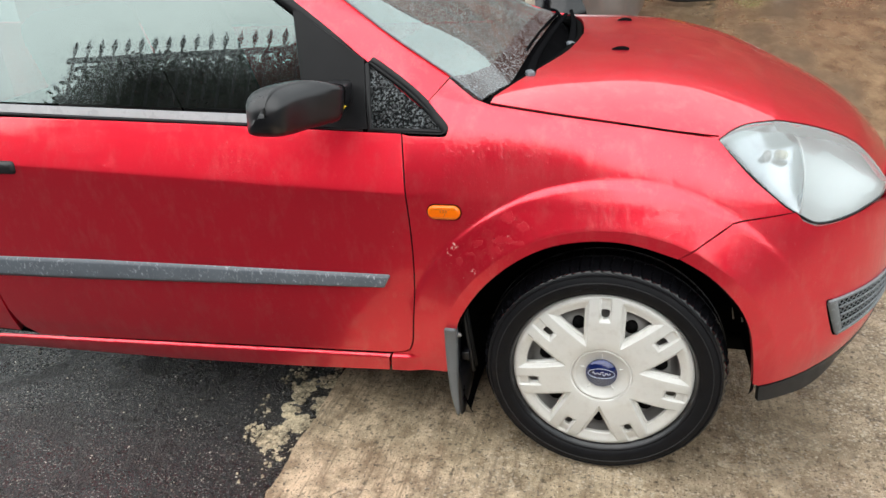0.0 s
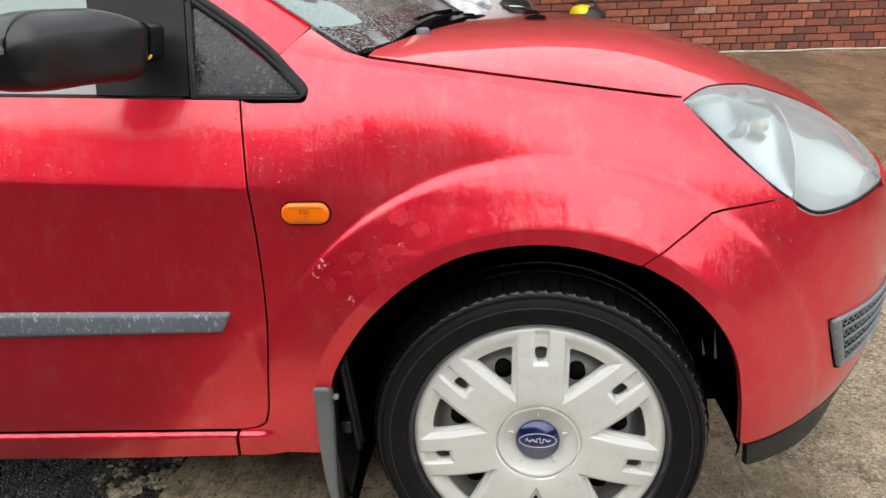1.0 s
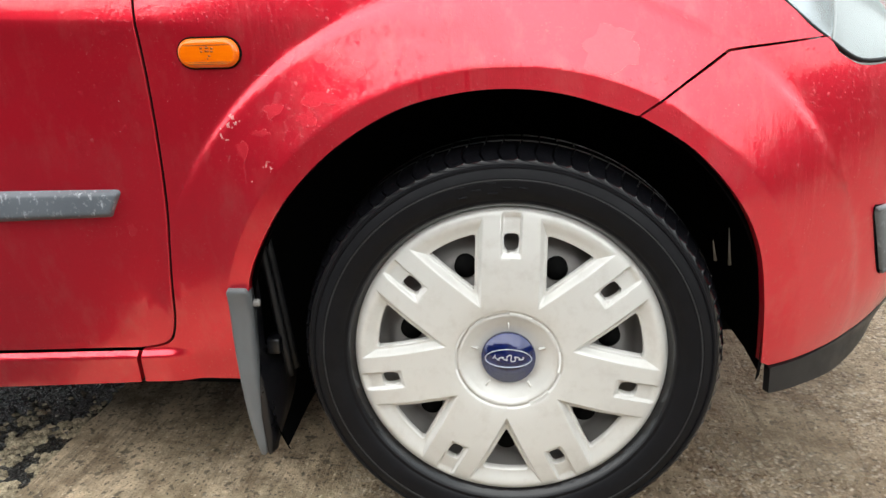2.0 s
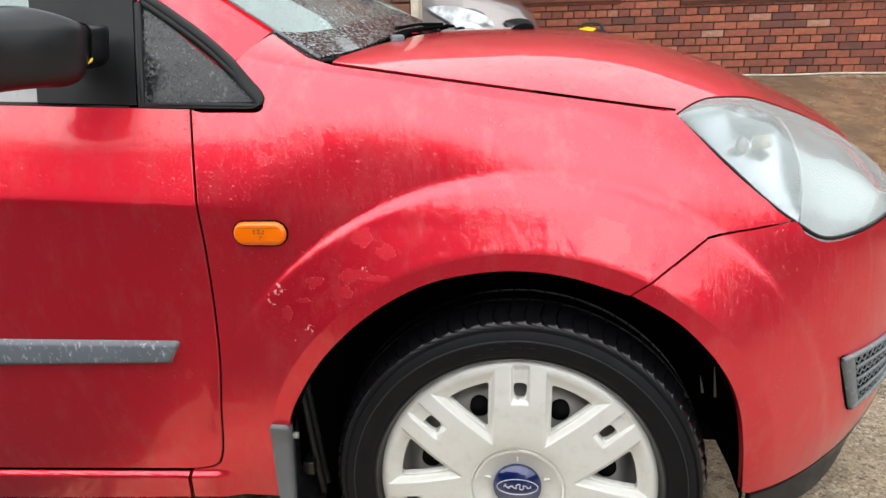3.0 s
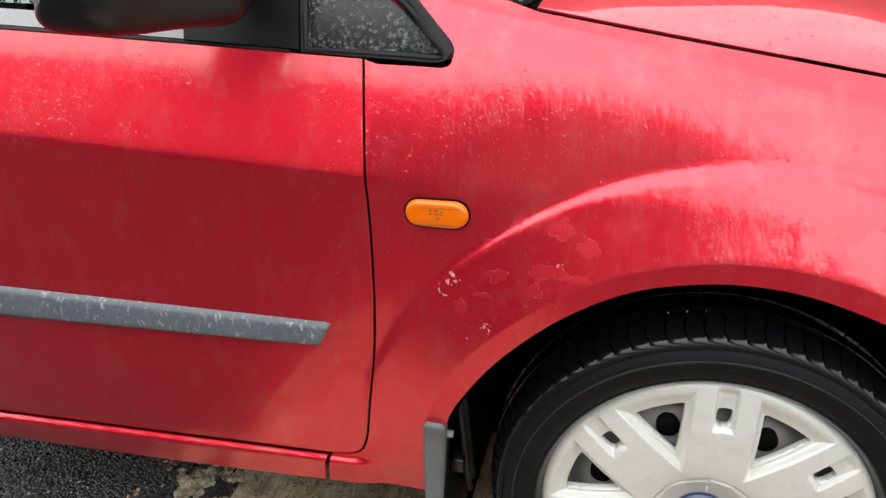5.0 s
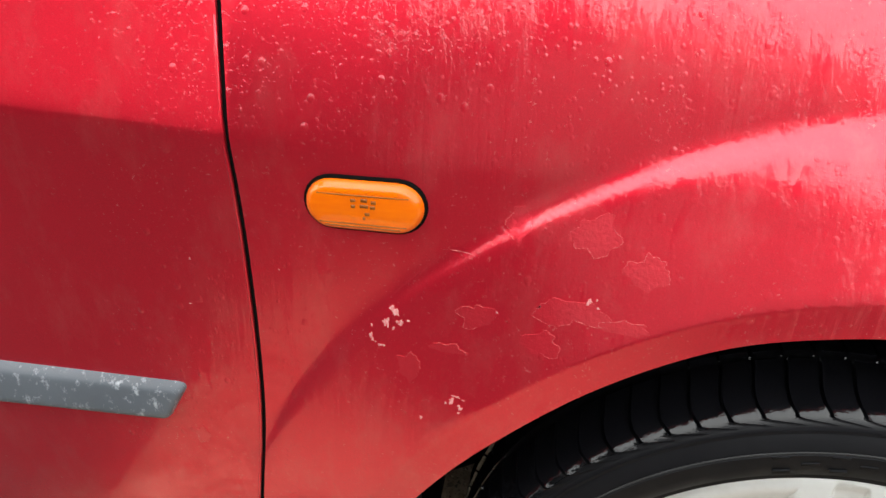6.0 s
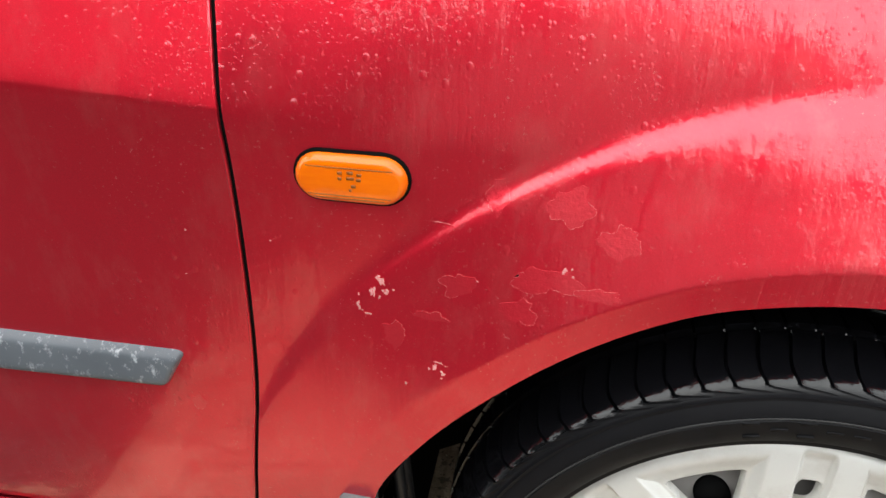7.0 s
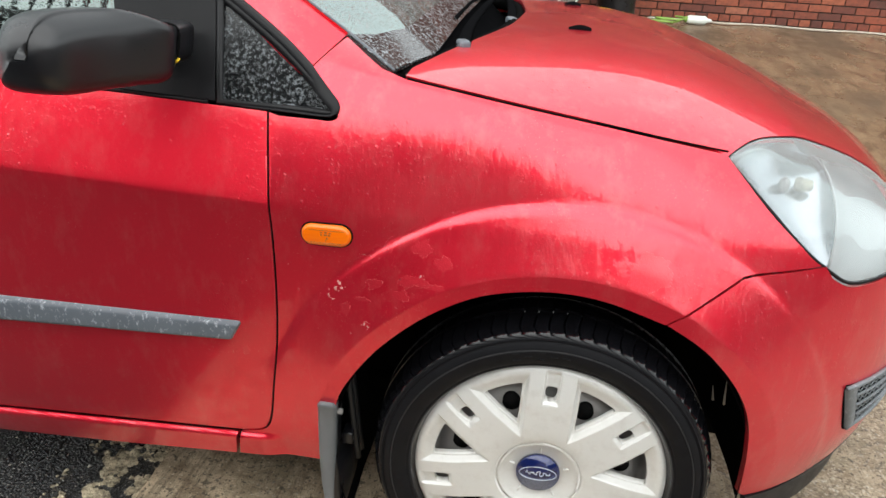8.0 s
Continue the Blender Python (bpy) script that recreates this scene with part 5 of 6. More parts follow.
# ---- wheels ----
def build_wheel():
    w = new("wheel")
    tagged(w, "black tyre on a steel wheel with a seven-spoke silver cap")
    prof = [(0.200, 0.030), (0.212, 0.010), (0.218, -0.001), (0.222, -0.006), (0.226, -0.0065), (0.229, -0.0095), (0.240, -0.0125), (0.2505, -0.0130), (0.2513, -0.0120), (0.2540, -0.0120), (0.2548, -0.0128), (0.262, -0.0105), (0.2665, -0.0075), (0.2675, -0.0090), (0.2700, -0.0088), (0.2708, -0.0062)]
    shoulder = spline([(-0.0057, 0.2712), (-0.0035, 0.2742), (0.0, 0.2778), (0.004, 0.2806), (0.009, 0.2830), (0.014, 0.2847), (0.021, 0.2864), (0.032, 0.2885), (0.042, 0.2898), (0.048, 0.2900)])
    prof += [(shoulder(y), y) for y in (-0.0055, -0.0050, -0.0044, -0.0037, -0.0028, -0.0016, 0.0, 0.002, 0.0045, 0.0075, 0.011, 0.015, 0.021, 0.028, 0.036, 0.042, 0.048)]
    prof += [(0.283, 0.0495), (0.283, 0.0565), (0.2903, 0.058), (0.2905, 0.085), (0.283, 0.087), (0.283, 0.096), (0.2905, 0.098), (0.290, 0.12), (0.287, 0.14), (0.278, 0.160), (0.25, 0.175), (0.21, 0.165)]
    bm = bmesh.new()
    pitch = (0.0, 0.03, 0.09, 0.12, 0.16, 0.40, 0.64, 0.88)
    blocks, per = 78, len(pitch)
    rows = []
    for r, y in prof:
        row = []
        for k in range(blocks * per):
            f = pitch[k % per]
            # each groove sweeps along the shoulder, then turns across the tread
            bend = 1.25 * (1 - smoothstep(-0.0062, -0.0012, y)) ** 1.5 + 0.16 * (1 - smoothstep(-0.003, 0.008, y)) + 0.28 * smoothstep(0.012, 0.05, y)
            a = 2 * math.pi * (k // per + f - (bend if y < 0.05 else 0.28)) / blocks
            rr = r
            if -0.0053 < y < 0.0485 and r > 0.271:
                if k % per in (1, 2):
                    rr -= 0.0050 * smoothstep(-0.0045, 0.002, y) + 0.0006
                elif k % per in (0, 3):
                    rr += 0.0005
            if y >= 0.058 and r > 0.286 and k % per in (1, 2):
                rr -= 0.005
            row.append((rr * math.cos(a), y, rr * math.sin(a)))
        rows.append(row)
    loft(bm, rows, True)
    bmesh.ops.recalc_face_normals(bm, faces=bm.faces)
    ty = part("tyre", bm, M_TYRE, w, "wet black tyre with moulded tread")
    ty.data.set_sharp_from_angle(angle=radians(35))
    bm = bmesh.new()
    for k in range(5):
        a = math.radians(104 - 4.6 * k)
        for rr in ((0.236, 0.249) if k in (0, 2) else (0.2425,)):
            c = Vector((rr * math.cos(a), -0.0128, rr * math.sin(a)))
            box(bm, -0.006, 0.006, -0.0004, 0.002, -0.0012, 0.0012, 0, 2, Matrix.Translation(c) @ Matrix.Rotation(math.pi / 2 - a, 4, "Y"))
    part("sidewall_marking", bm, M_TYRE, w, "moulded marks on the sidewall")
    bm = bmesh.new()
    tube(bm, [(r * math.cos(a), -0.0122, r * math.sin(a)) for k in range(720) for a in [2 * math.pi * k / 720] for r in [0.2527 + 0.0003 * (-1) ** k]], 0.0009, 5, True)
    part("sidewall_ring", bm, M_RING, w, "pale serrated line round the sidewall")
    # steel wheel
    bm = bmesh.new()
    rows = []
    for r, y in ((0.203, 0.05), (0.205, 0.026), (0.200, 0.022), (0.196, 0.04), (0.185, 0.060), (0.172, 0.058), (0.158, 0.034), (0.14, 0.026), (0.11, 0.024), (0.08, 0.035), (0.01, 0.04)):
        rows.append([(r * math.cos(a), y, r * math.sin(a)) for a in [2 * math.pi * k / 64 for k in range(64)]])
    loft(bm, rows, True)
    bmesh.ops.recalc_face_normals(bm, faces=bm.faces)
    part("rim", bm, M_STEEL, w, "dull grey steel rim")
    for k in range(7):
        a = math.radians(90 - 1.3 + (k + 0.5) * 360 / 7)
        c = Vector((0.1385 * math.cos(a), 0.0255, 0.1385 * math.sin(a)))
        bm = bmesh.new()
        cylinder(bm, c + Vector((0, -0.0035, 0)), c + Vector((0, 0.02, 0)), 0.0155, 0.0155, 28)
        part("rim_hole", bm, M_DARK, w)
    # cap: half of one spoke at a time, with half a window and half a slot
    cap_y = spline([(0.0, 0.010), (0.036, 0.010), (0.044, 0.008), (0.060, 0.000), (0.0675, -0.0045), (0.0690, -0.0030), (0.0700, -0.0022), (0.0712, -0.0030), (0.0728, -0.0055), (0.10, -0.0085), (0.14, -0.0080), (0.175, -0.0040), (0.195, -0.0005), (0.206, 0.003), (0.213, 0.009), (0.2165, 0.018)])
    seg = math.pi / 7
    win_in, win_out = 0.1115, 0.1815

    def dish(th, r):
        off = abs(r * math.sin(th))
        spoke = 1 - smoothstep(0.0365, 0.0445, off)
        rim = smoothstep(0.180, 0.205, r)
        hub = 1 - smoothstep(0.086, 0.106, r)
        low = 0.011 * (1 - max(spoke, rim, hub))
        chan = 0.006 * (1 - smoothstep(0.0105, 0.0140, off)) * smoothstep(0.1475, 0.1545, r) * (1 - smoothstep(0.198, 0.209, r))
        a = math.pi / 2 - th
        return Vector((r * math.cos(a), cap_y(r) + low + chan, r * math.sin(a)))

    def ed(r):
        return math.asin(0.0468 / r)
    rs = [win_in + (win_out - win_in) * k / 12 for k in range(13)]
    slot = [(0.0100 * c / 0.167, 0.1665 + 0.0128 * d) for c, d in [(max(0.0, math.cos(a)) ** 0.5, math.copysign(abs(math.sin(a)) ** 0.7, math.sin(a))) for a in [-math.pi / 2 + math.pi * k / 14 for k in range(15)]]]
    inner_c = [(seg, win_in - 0.0005), (seg - 0.012, win_in + 0.0002)]
    side_c = [(ed(r), r) for r in rs[2:-1]]
    outer_c = [(ed(win_out) + 0.004, win_out - 0.002), (ed(win_out) + 0.02, win_out)] + [(ed(win_out) + 0.02 + (seg - ed(win_out) - 0.02) * k / 4, win_out) for k in range(1, 5)]
    right = [(seg, 0.036)] + inner_c + side_c + outer_c + [(seg, 0.2165)]
    top = [(seg - seg * k / 6, 0.2165) for k in range(1, 7)]
    poly = right + top + slot[::-1] + [(0.0, 0.036)]
    tmp = panel("spoke", poly, dish, (0.0075, 0.0026), M_CAP, None, depth=0.012, gap=0, turn=Vector((0, -1, 0)), open_edge=lambda p: p[0] < 1e-6 or p[0] > seg - 1e-6 or p[1] < 0.0361)
    bm = bmesh.new()
    for k in range(7):
        spin = Matrix.Rotation(radians(1.3), 4, "Y")
        for flip in (1, -1):
            tmp_bm = bmesh.new()
            tmp_bm.from_mesh(tmp.data)
            bmesh.ops.transform(tmp_bm, verts=tmp_bm.verts, matrix=Matrix.Rotation(k * 2 * math.pi / 7, 4, "Y") @ spin @ Matrix.Diagonal((flip, 1, 1, 1)))
            me = bpy.data.meshes.new("t")
            tmp_bm.to_mesh(me)
            tmp_bm.free()
            bm.from_mesh(me)
            bpy.data.meshes.remove(me)
    bpy.data.objects.remove(tmp)
    bmesh.ops.remove_doubles(bm, verts=bm.verts, dist=1e-5)
    bmesh.ops.recalc_face_normals(bm, faces=bm.faces)
    cap = part("hubcap", bm, M_CAP, w, "silver-white seven-spoke plastic wheel cap", True)
    md = cap.data
    md.set_sharp_from_angle(angle=radians(42))
    bm = bmesh.new()
    cylinder(bm, (0, 0.0115, 0), (0, 0.003, 0), 0.0375, 0.0368, 48)
    part("badge", bm, M_BLUE, w, "round blue badge")
    bm = bmesh.new()
    tube(bm, [(0.0315 * math.cos(a), 0.0028, 0.0135 * math.sin(a)) for a in [2 * math.pi * k / 40 for k in range(40)]], 0.0008, 5, True)
    tube(bm, [(-0.021 + 0.042 * k / 120 + 0.0016 * math.sin(k * 0.40), 0.0028, 0.0050 * math.sin(k * 0.22) * (0.65 + 0.35 * math.cos(k * 0.09))) for k in range(121)], 0.0009, 5)
    part("badge_emblem", bm, M_SILVER, w, "silver oval emblem")
    for k in range(5):
        a = math.radians(90 + 72 * k)
        bm = bmesh.new()
        box(bm, -0.0014, 0.0014, -0.0022, 0.004, -0.005, 0.005, 0.0008, 1, Matrix.Rotation(math.pi / 2 - a, 4, "Y") @ Matrix.Translation((0, 0.005, 0.048)))
        part("cap_tab", bm, M_CAP, w)
    return w


wheel = build_wheel()
wheel.parent = car
wheel.matrix_basis = Matrix.Translation((0, 0.0, 0.283))
for m in (pose(-2.44, 0.01, 0.283), pose(0, 2 * CENTRE, 0.283, 0, 0, 180), pose(-2.44, 2 * CENTRE, 0.283, 0, 0, 180)):
    copy_thing(wheel, m).parent = car


# worn paint on the wing: chips to the primer and lifted lacquer
def blemish(name, x, z, rx, rz, seed, mat, lift, label, ragged=0.55):
    pts = []
    for k in range(26):
        a = 2 * math.pi * k / 26
        r = 0.25 + 0.75 * max(0.15, 1 + ragged * noise.noise((math.cos(a) * 1.6 + seed, math.sin(a) * 1.6, seed)) + 0.5 * ragged * noise.noise((math.cos(a) * 5, math.sin(a) * 5, seed)))
        pts.append((x + rx * r * math.cos(a), z + rz * r * math.sin(a)))
    panel(name, pts, side, 0.006, mat, car, label, depth=0.0003, gap=0, shift=lift)
    return pts


for i, (x, z, rx, rz) in enumerate(((-0.338, 0.618, 0.0055, 0.0040), (-0.344, 0.610, 0.0030, 0.0055), (-0.334, 0.612, 0.0035, 0.0025), (-0.356, 0.597, 0.0022, 0.0045), (-0.349, 0.591, 0.0030, 0.0018), (-0.296, 0.561, 0.0025, 0.0035), (-0.289, 0.558, 0.0030, 0.0025), (-0.292, 0.566, 0.0040, 0.0012),
                                   (-0.2125, 0.650, 0.0026, 0.0030), (-0.207, 0.646, 0.0018, 0.0012), (-0.317, 0.541, 0.0016, 0.0024), (-0.421, 0.639, 0.0014, 0.0010), (-0.270, 0.633, 0.0014, 0.0012), (-0.485, 0.640, 0.0012, 0.0014), (-0.490, 0.602, 0.0016, 0.0008))):
    for k in range(3 if rx * rz > 4e-6 else 1):
        a = 2.4 * k + i
        blemish("paint_chip", x + 0.8 * rx * k * math.cos(a), z + 0.8 * rz * k * math.sin(a), rx * (0.46 - 0.12 * k), rz * (0.46 - 0.12 * k), i * 3.7 + k, M_FAINT, 0.0006, "pale chip in the red paint", 1.25)
for i, (x, z, rx, rz) in enumerate(((-0.328, 0.580, 0.010, 0.011), (-0.283, 0.628, 0.012, 0.009), (-0.225, 0.640, 0.022, 0.008), (-0.215, 0.690, 0.014, 0.012), (-0.240, 0.616, 0.012, 0.008), (-0.300, 0.600, 0.012, 0.004), (-0.188, 0.636, 0.016, 0.005), (-0.262, 0.690, 0.007, 0.010), (-0.50, 0.470, 0.006, 0.008), (0.118, 0.690, 0.034, 0.024), (-0.18, 0.672, 0.012, 0.010))):
    rim = blemish("lifted_lacquer", x, z, rx, rz, 50 + i * 2.3, M_PEEL, 0.0004, "dull patch of lifted lacquer", 0.75)
    start, count = (5 * i) % 26, 9 + (7 * i) % 8
    torn = round_line([rim[(start + k) % 26] for k in range(count)], 4)
    bm = bmesh.new()
    tube(bm, [side(p[0] + 0.0006 * noise.noise((p[0] * 900, p[1] * 900, i)), p[1] + 0.0006 * noise.noise((p[1] * 900, p[0] * 900, i))) - Vector((0, 0.0004, 0)) for p in torn], [0.00026 * max(0.1, 0.35 + noise.noise((k * 0.6, i, 3))) for k in range(len(torn))], 5)
    part("lacquer_rim", bm, M_TORN, car, "pale torn rim of the lacquer")
bm = bmesh.new()
tube(bm, [Vector((0, 0.0002, 0)) + side(x, 0.668 - 0.02 * (x + 0.31)) for x in [-0.405 + 0.25 * k / 30 for k in range(31)]], [0.00028 * max(0.1, 0.55 + noise.noise((k * 0.9, 4, 1))) for k in range(31)], 4)
part("long_scratch", bm, M_FAINT, car, "fine long scratch")

# ---- boundary behind the path: hedge and spiked iron fence ----
FENCE_Y = -2.9


def leaf_mass(name, x0, x1, y0, y1, top, count, size, label, category, mat):
    """A core of dark twigs with many small leaves over it."""
    bm = bmesh.new()
    nx = int((x1 - x0) / 0.25) + 1
    rows = []
    for fy, fz in ((0.1, 0.0), (0.0, 0.6), (0.15, 0.92), (0.5, 1.0), (0.90, 0.97), (1.0, 0.85), (0.97, 0.0)):
        rows.append([(x0 + (x1 - x0) * i / nx, y0 + (y1 - y0) * fy, max(0, (top(x0 + (x1 - x0) * i / nx) - 0.015) * fz)) for i in range(nx + 1)])
    loft(bm, rows)
    h = thing(name, label, category)
    part("branches", bm, mat, h, "", False)
    verts, faces = [], []
    for _ in range(count):
        x = random.uniform(x0, x1)
        t = top(x)
        if random.random() < 0.6:
            p = Vector((x, y1 + random.uniform(-0.06, 0.08), t * math.sqrt(random.random())))
        else:
            p = Vector((x, random.uniform(y0, y1), t + random.uniform(-0.14, 0.05) + 0.06 * noise.noise((x * 5, 0, 0))))
        d = Vector((random.gauss(0, 1), random.gauss(0, 1), random.gauss(0, 0.7))).normalized()
        e = d.orthogonal().normalized()
        s = size * random.uniform(0.6, 1.3)
        n = len(verts)
        verts += [tuple(p - d * s), tuple(p + e * s * 0.5), tuple(p + d * s), tuple(p - e * s * 0.5)]
        faces.append((n, n + 1, n + 2, n + 3))
    me = bpy.data.meshes.new("leaves")
    me.from_pydata(verts, [], faces)
    me.materials.append(mat)
    ob = new("leaves", me)
    ob.parent = h
    tagged(ob, "small dark green leaves", kind="stuff")
    return h


def hedge_top(x):
    return 2.30 + 0.08 * noise.noise((x * 1.3, 1, 0)) + 0.10 * noise.noise((x * 4, 5, 0)) - 0.45 * smoothstep(-4.1, -4.5, x) - 0.6 * smoothstep(-0.5, 1.4, x)


leaf_mass("hedge", -9.0, 1.6, FENCE_Y - 0.6, FENCE_Y - 0.06, hedge_top, 26000, 0.034, "dark clipped hedge behind an iron fence", "hedge", M_HEDGE)
# second hedge is unseen, added to darken the bumper's low reflections
leaf_mass("hedge", -9.0, 6.3, -8.2, -7.5, lambda x: 1.9 + 0.1 * noise.noise((x * 2, 3, 0)), 5000, 0.06, "dark green hedge, unseen, added to darken reflections in the bumper", "hedge", M_HEDGE).matrix_basis = Matrix.Rotation(math.pi / 2, 4, "Z")


def build_fence():
    f = thing("iron_fence", "black iron fence with spear-headed bars", "fence")
    for z in (0.25, 2.30):
        bm = bmesh.new()
        box(bm, -4.2, -0.2, FENCE_Y - 0.012, FENCE_Y + 0.012, z - 0.02, z + 0.02)
        part("rail", bm, M_FENCE, f)
    bm = bmesh.new()
    cylinder(bm, (0, 0, 0.05), (0, 0, 2.36), 0.010, 0.009, 8)
    rows = [[(r * math.cos(a), r * math.sin(a) * 0.5, z) for a in [2 * math.pi * k / 8 for k in range(8)]] for z, r in ((2.355, 0.008), (2.37, 0.025), (2.382, 0.012), (2.394, 0.029), (2.460, 0.001))]
    loft(bm, rows, True)
    bar = part("spear_bar", bm, M_FENCE, f)
    bar.matrix_basis = Matrix.Translation((-4.15, FENCE_Y, 0))
    for k in range(1, 34):
        o = new("spear_bar", bar.data)
        o.parent = f
        o.matrix_basis = Matrix.Translation((-4.15 + 0.118 * k, FENCE_Y, 0))


build_fence()

# unseen pale wall, added and stepped to lighten the wing's low reflections
bm = bmesh.new()
rows = []
for y, z in ((FENCE_Y + 0.02, -0.02), (FENCE_Y + 0.02, 1.12), (FENCE_Y + 0.0, 1.16), (FENCE_Y + 0.26, 1.16), (FENCE_Y + 0.24, 1.12), (FENCE_Y + 0.24, -0.02)):
    rows.append([(-0.45 + 0.25 * k, y, z + (0.32 if z > 1 and k > 1 else 0.0)) for k in range(10)])
loft(bm, rows)
bmesh.ops.recalc_face_normals(bm, faces=bm.faces)
tagged(part("wall_garden", bm, rough_mat("pale_plaster", (0.54, 0.51, 0.48), (0.40, 0.37, 0.34), 3), None, "", False), "low pale plastered wall before the hedge, unseen, added to lighten reflections in the wing", "wall", "", "structure")

# ---- things by the house ----
def lift(y):
    return rise(y)


def gate_pier():
    g = thing("brick_pier", "dark red brick pier beside a cream-painted post", "pier")
    for a, b, z in brick_places(-1.03, -0.70, 0.20, 32):
        lay_brick(a, b, 3.615, z, g, M_OLDBRICK)
    bm = bmesh.new()
    box(bm, -1.02, -0.71, 3.625, 3.9, 0.2, 2.6)
    part("pier_core", bm, M_MORTAR, g)
    p = thing("door_post", "cream-painted timber post, chipped at its edge", "post")
    bm = bmesh.new()
    box(bm, -0.695, -0.645, 3.60, 3.75, rise(3.6) - 0.02, 2.6, 0.006)
    part("post", bm, M_CREAM, p)


gate_pier()


def silver_car():
    c = thing("parked_car", "silver-grey hatchback parked nose out beside the brick wall", "car")
    yn, yf, g = 4.40, 5.85, rise(4.4)
    mid = (yn + yf) / 2
    # station: x, half width, sill z, shoulder z, crown z
    st = [(0.105, 0.30, 0.36, 0.50, 0.52), (0.09, 0.45, 0.28, 0.58, 0.62), (0.04, 0.56, 0.22, 0.66, 0.70), (-0.06, 0.63, 0.20, 0.72, 0.765), (-0.25, 0.665, 0.19, 0.76, 0.82), (-0.55, 0.68, 0.19, 0.81, 0.875), (-0.95, 0.685, 0.19, 0.85, 0.92), (-1.15, 0.685, 0.19, 0.87, 0.94), (-2.6, 0.685, 0.19, 0.90, 0.95), (-3.5, 0.66, 0.25, 0.90, 0.93)]
    bm = bmesh.new()
    rows = []
    tall = 1.18
    for x, w, z0, z1, z2 in st:
        w, z0, z1, z2 = w * 1.06, z0 * tall, z1 * tall, z2 * tall
        half = [(w * 0.94, z0), (w, z0 + 0.12), (w, (z0 + z1) / 2 + 0.05), (w * 0.985, z1 - 0.05), (w * 0.93, z1), (w * 0.78, z1 + (z2 - z1) * 0.55), (w * 0.4, z2), (0.0, z2 + 0.004)]
        rows.append([(x, mid - y, g + z) for y, z in half] + [(x, mid + y, g + z) for y, z in half[::-1][1:]])
    vs = loft(bm, rows)
    bm.faces.new(vs[0]), bm.faces.new(vs[-1][::-1])
    bmesh.ops.recalc_face_normals(bm, faces=bm.faces)
    body = part("body", bm, M_GREYCAR, c)
    body.data.set_sharp_from_angle(angle=radians(50))
    bm = bmesh.new()
    rows = [[(-1.02, mid + s * 0.60, g + 0.90), (-1.75, mid + s * 0.52, g + 1.40), (-2.7, mid + s * 0.52, g + 1.43), (-3.4, mid + s * 0.56, g + 0.95)] for s in (-1, -0.9, 0, 0.9, 1)]
    rows[0] = [(x, y - 0.05, g + 0.9) for x, y, z in rows[0]]
    rows[-1] = [(x, y + 0.05, g + 0.9) for x, y, z in rows[-1]]
    loft(bm, rows)
    part("cabin", bm, M_QGLASS, c, "dark glasshouse")
    # headlamp: an almond patch just over the wing
    def patch(name, pts, mat, label, out):
        bm = bmesh.new()
        n = Vector((0.5, -0.8, 0.25)).normalized()
        ring = [p + n * 0.03 for p in round_line(pts, 5, True)]
        ctr = sum(ring, Vector()) / len(ring)
        n = Vector((0.5, -0.8, 0.25)).normalized()
        rows = []
        for k in range(5):
            t = k / 4
            rows.append([p.lerp(ctr, t) + n * out * math.sin(t * math.pi / 2) for p in ring])
        loft(bm, rows, True)
        bmesh.ops.recalc_face_normals(bm, faces=bm.faces)
        return part(name, bm, mat, c, label)
    def lower(pts):
        return [(x - 0.075, y, g + 0.742 + (z - g - 0.755) * 1.45) for x, y, z in pts]
    patch("headlamp_rim", lower([(-0.66, yn + 0.03, g + 0.845), (-0.44, yn + 0.045, g + 0.845), (-0.22, yn + 0.055, g + 0.80), (-0.06, yn + 0.11, g + 0.71), (-0.04, yn + 0.13, g + 0.655), (-0.14, yn + 0.045, g + 0.645), (-0.32, yn + 0.0, g + 0.69), (-0.50, yn - 0.002, g + 0.765)]), M_TRIM, "grey lamp rim", 0.022)
    patch("headlamp", lower([(-0.63, yn + 0.020, g + 0.838), (-0.44, yn + 0.033, g + 0.837), (-0.23, yn + 0.043, g + 0.792), (-0.075, yn + 0.095, g + 0.706), (-0.06, yn + 0.112, g + 0.664), (-0.15, yn + 0.030, g + 0.655), (-0.32, yn - 0.012, g + 0.70), (-0.49, yn - 0.012, g + 0.770)]), M_LAMPGLASS, "grey swept-back headlamp", 0.030)
    patch("front_grille", [(-0.17, yn + 0.045, g + 0.752), (-0.05, yn + 0.07, g + 0.770), (0.025, yn + 0.14, g + 0.735), (0.052, yn + 0.19, g + 0.65), (-0.01, yn + 0.09, g + 0.645), (-0.11, yn + 0.055, g + 0.69)], M_BLACK, "dark grille", 0.016)
    bm = bmesh.new()
    tube(bm, [(-0.12, yn + 0.010, g + 0.722), (-0.02, yn + 0.035, g + 0.715), (0.045, yn + 0.115, g + 0.70)], 0.008, 8)
    part("grille_bar", bm, M_CHROME, c, "chrome grille bar")
    m = Matrix.Translation((0.035, yn + 0.095, g + 0.435)) @ Matrix.Rotation(radians(44), 4, "Z")
    bm = bmesh.new()
    box(bm, 0.0, 0.19, -0.012, 0.004, 0.0, 0.105, 0.004, 2, m)
    plate = part("number_plate", bm, M_WHITE, c, "white plate with dark bars")
    for k in range(6):
        bm = bmesh.new()
        box(bm, 0.018 + 0.026 * k, 0.034 + 0.026 * k, -0.016, -0.011, 0.022, 0.082, 0, 2, m)
        part("bar", bm, M_BLACK, plate)
    for x in (-0.62, -2.9):
        bm = bmesh.new()
        cylinder(bm, (x, yn - 0.005, g + 0.26), (x, yn + 0.2, g + 0.26), 0.29, 0.29, 32)
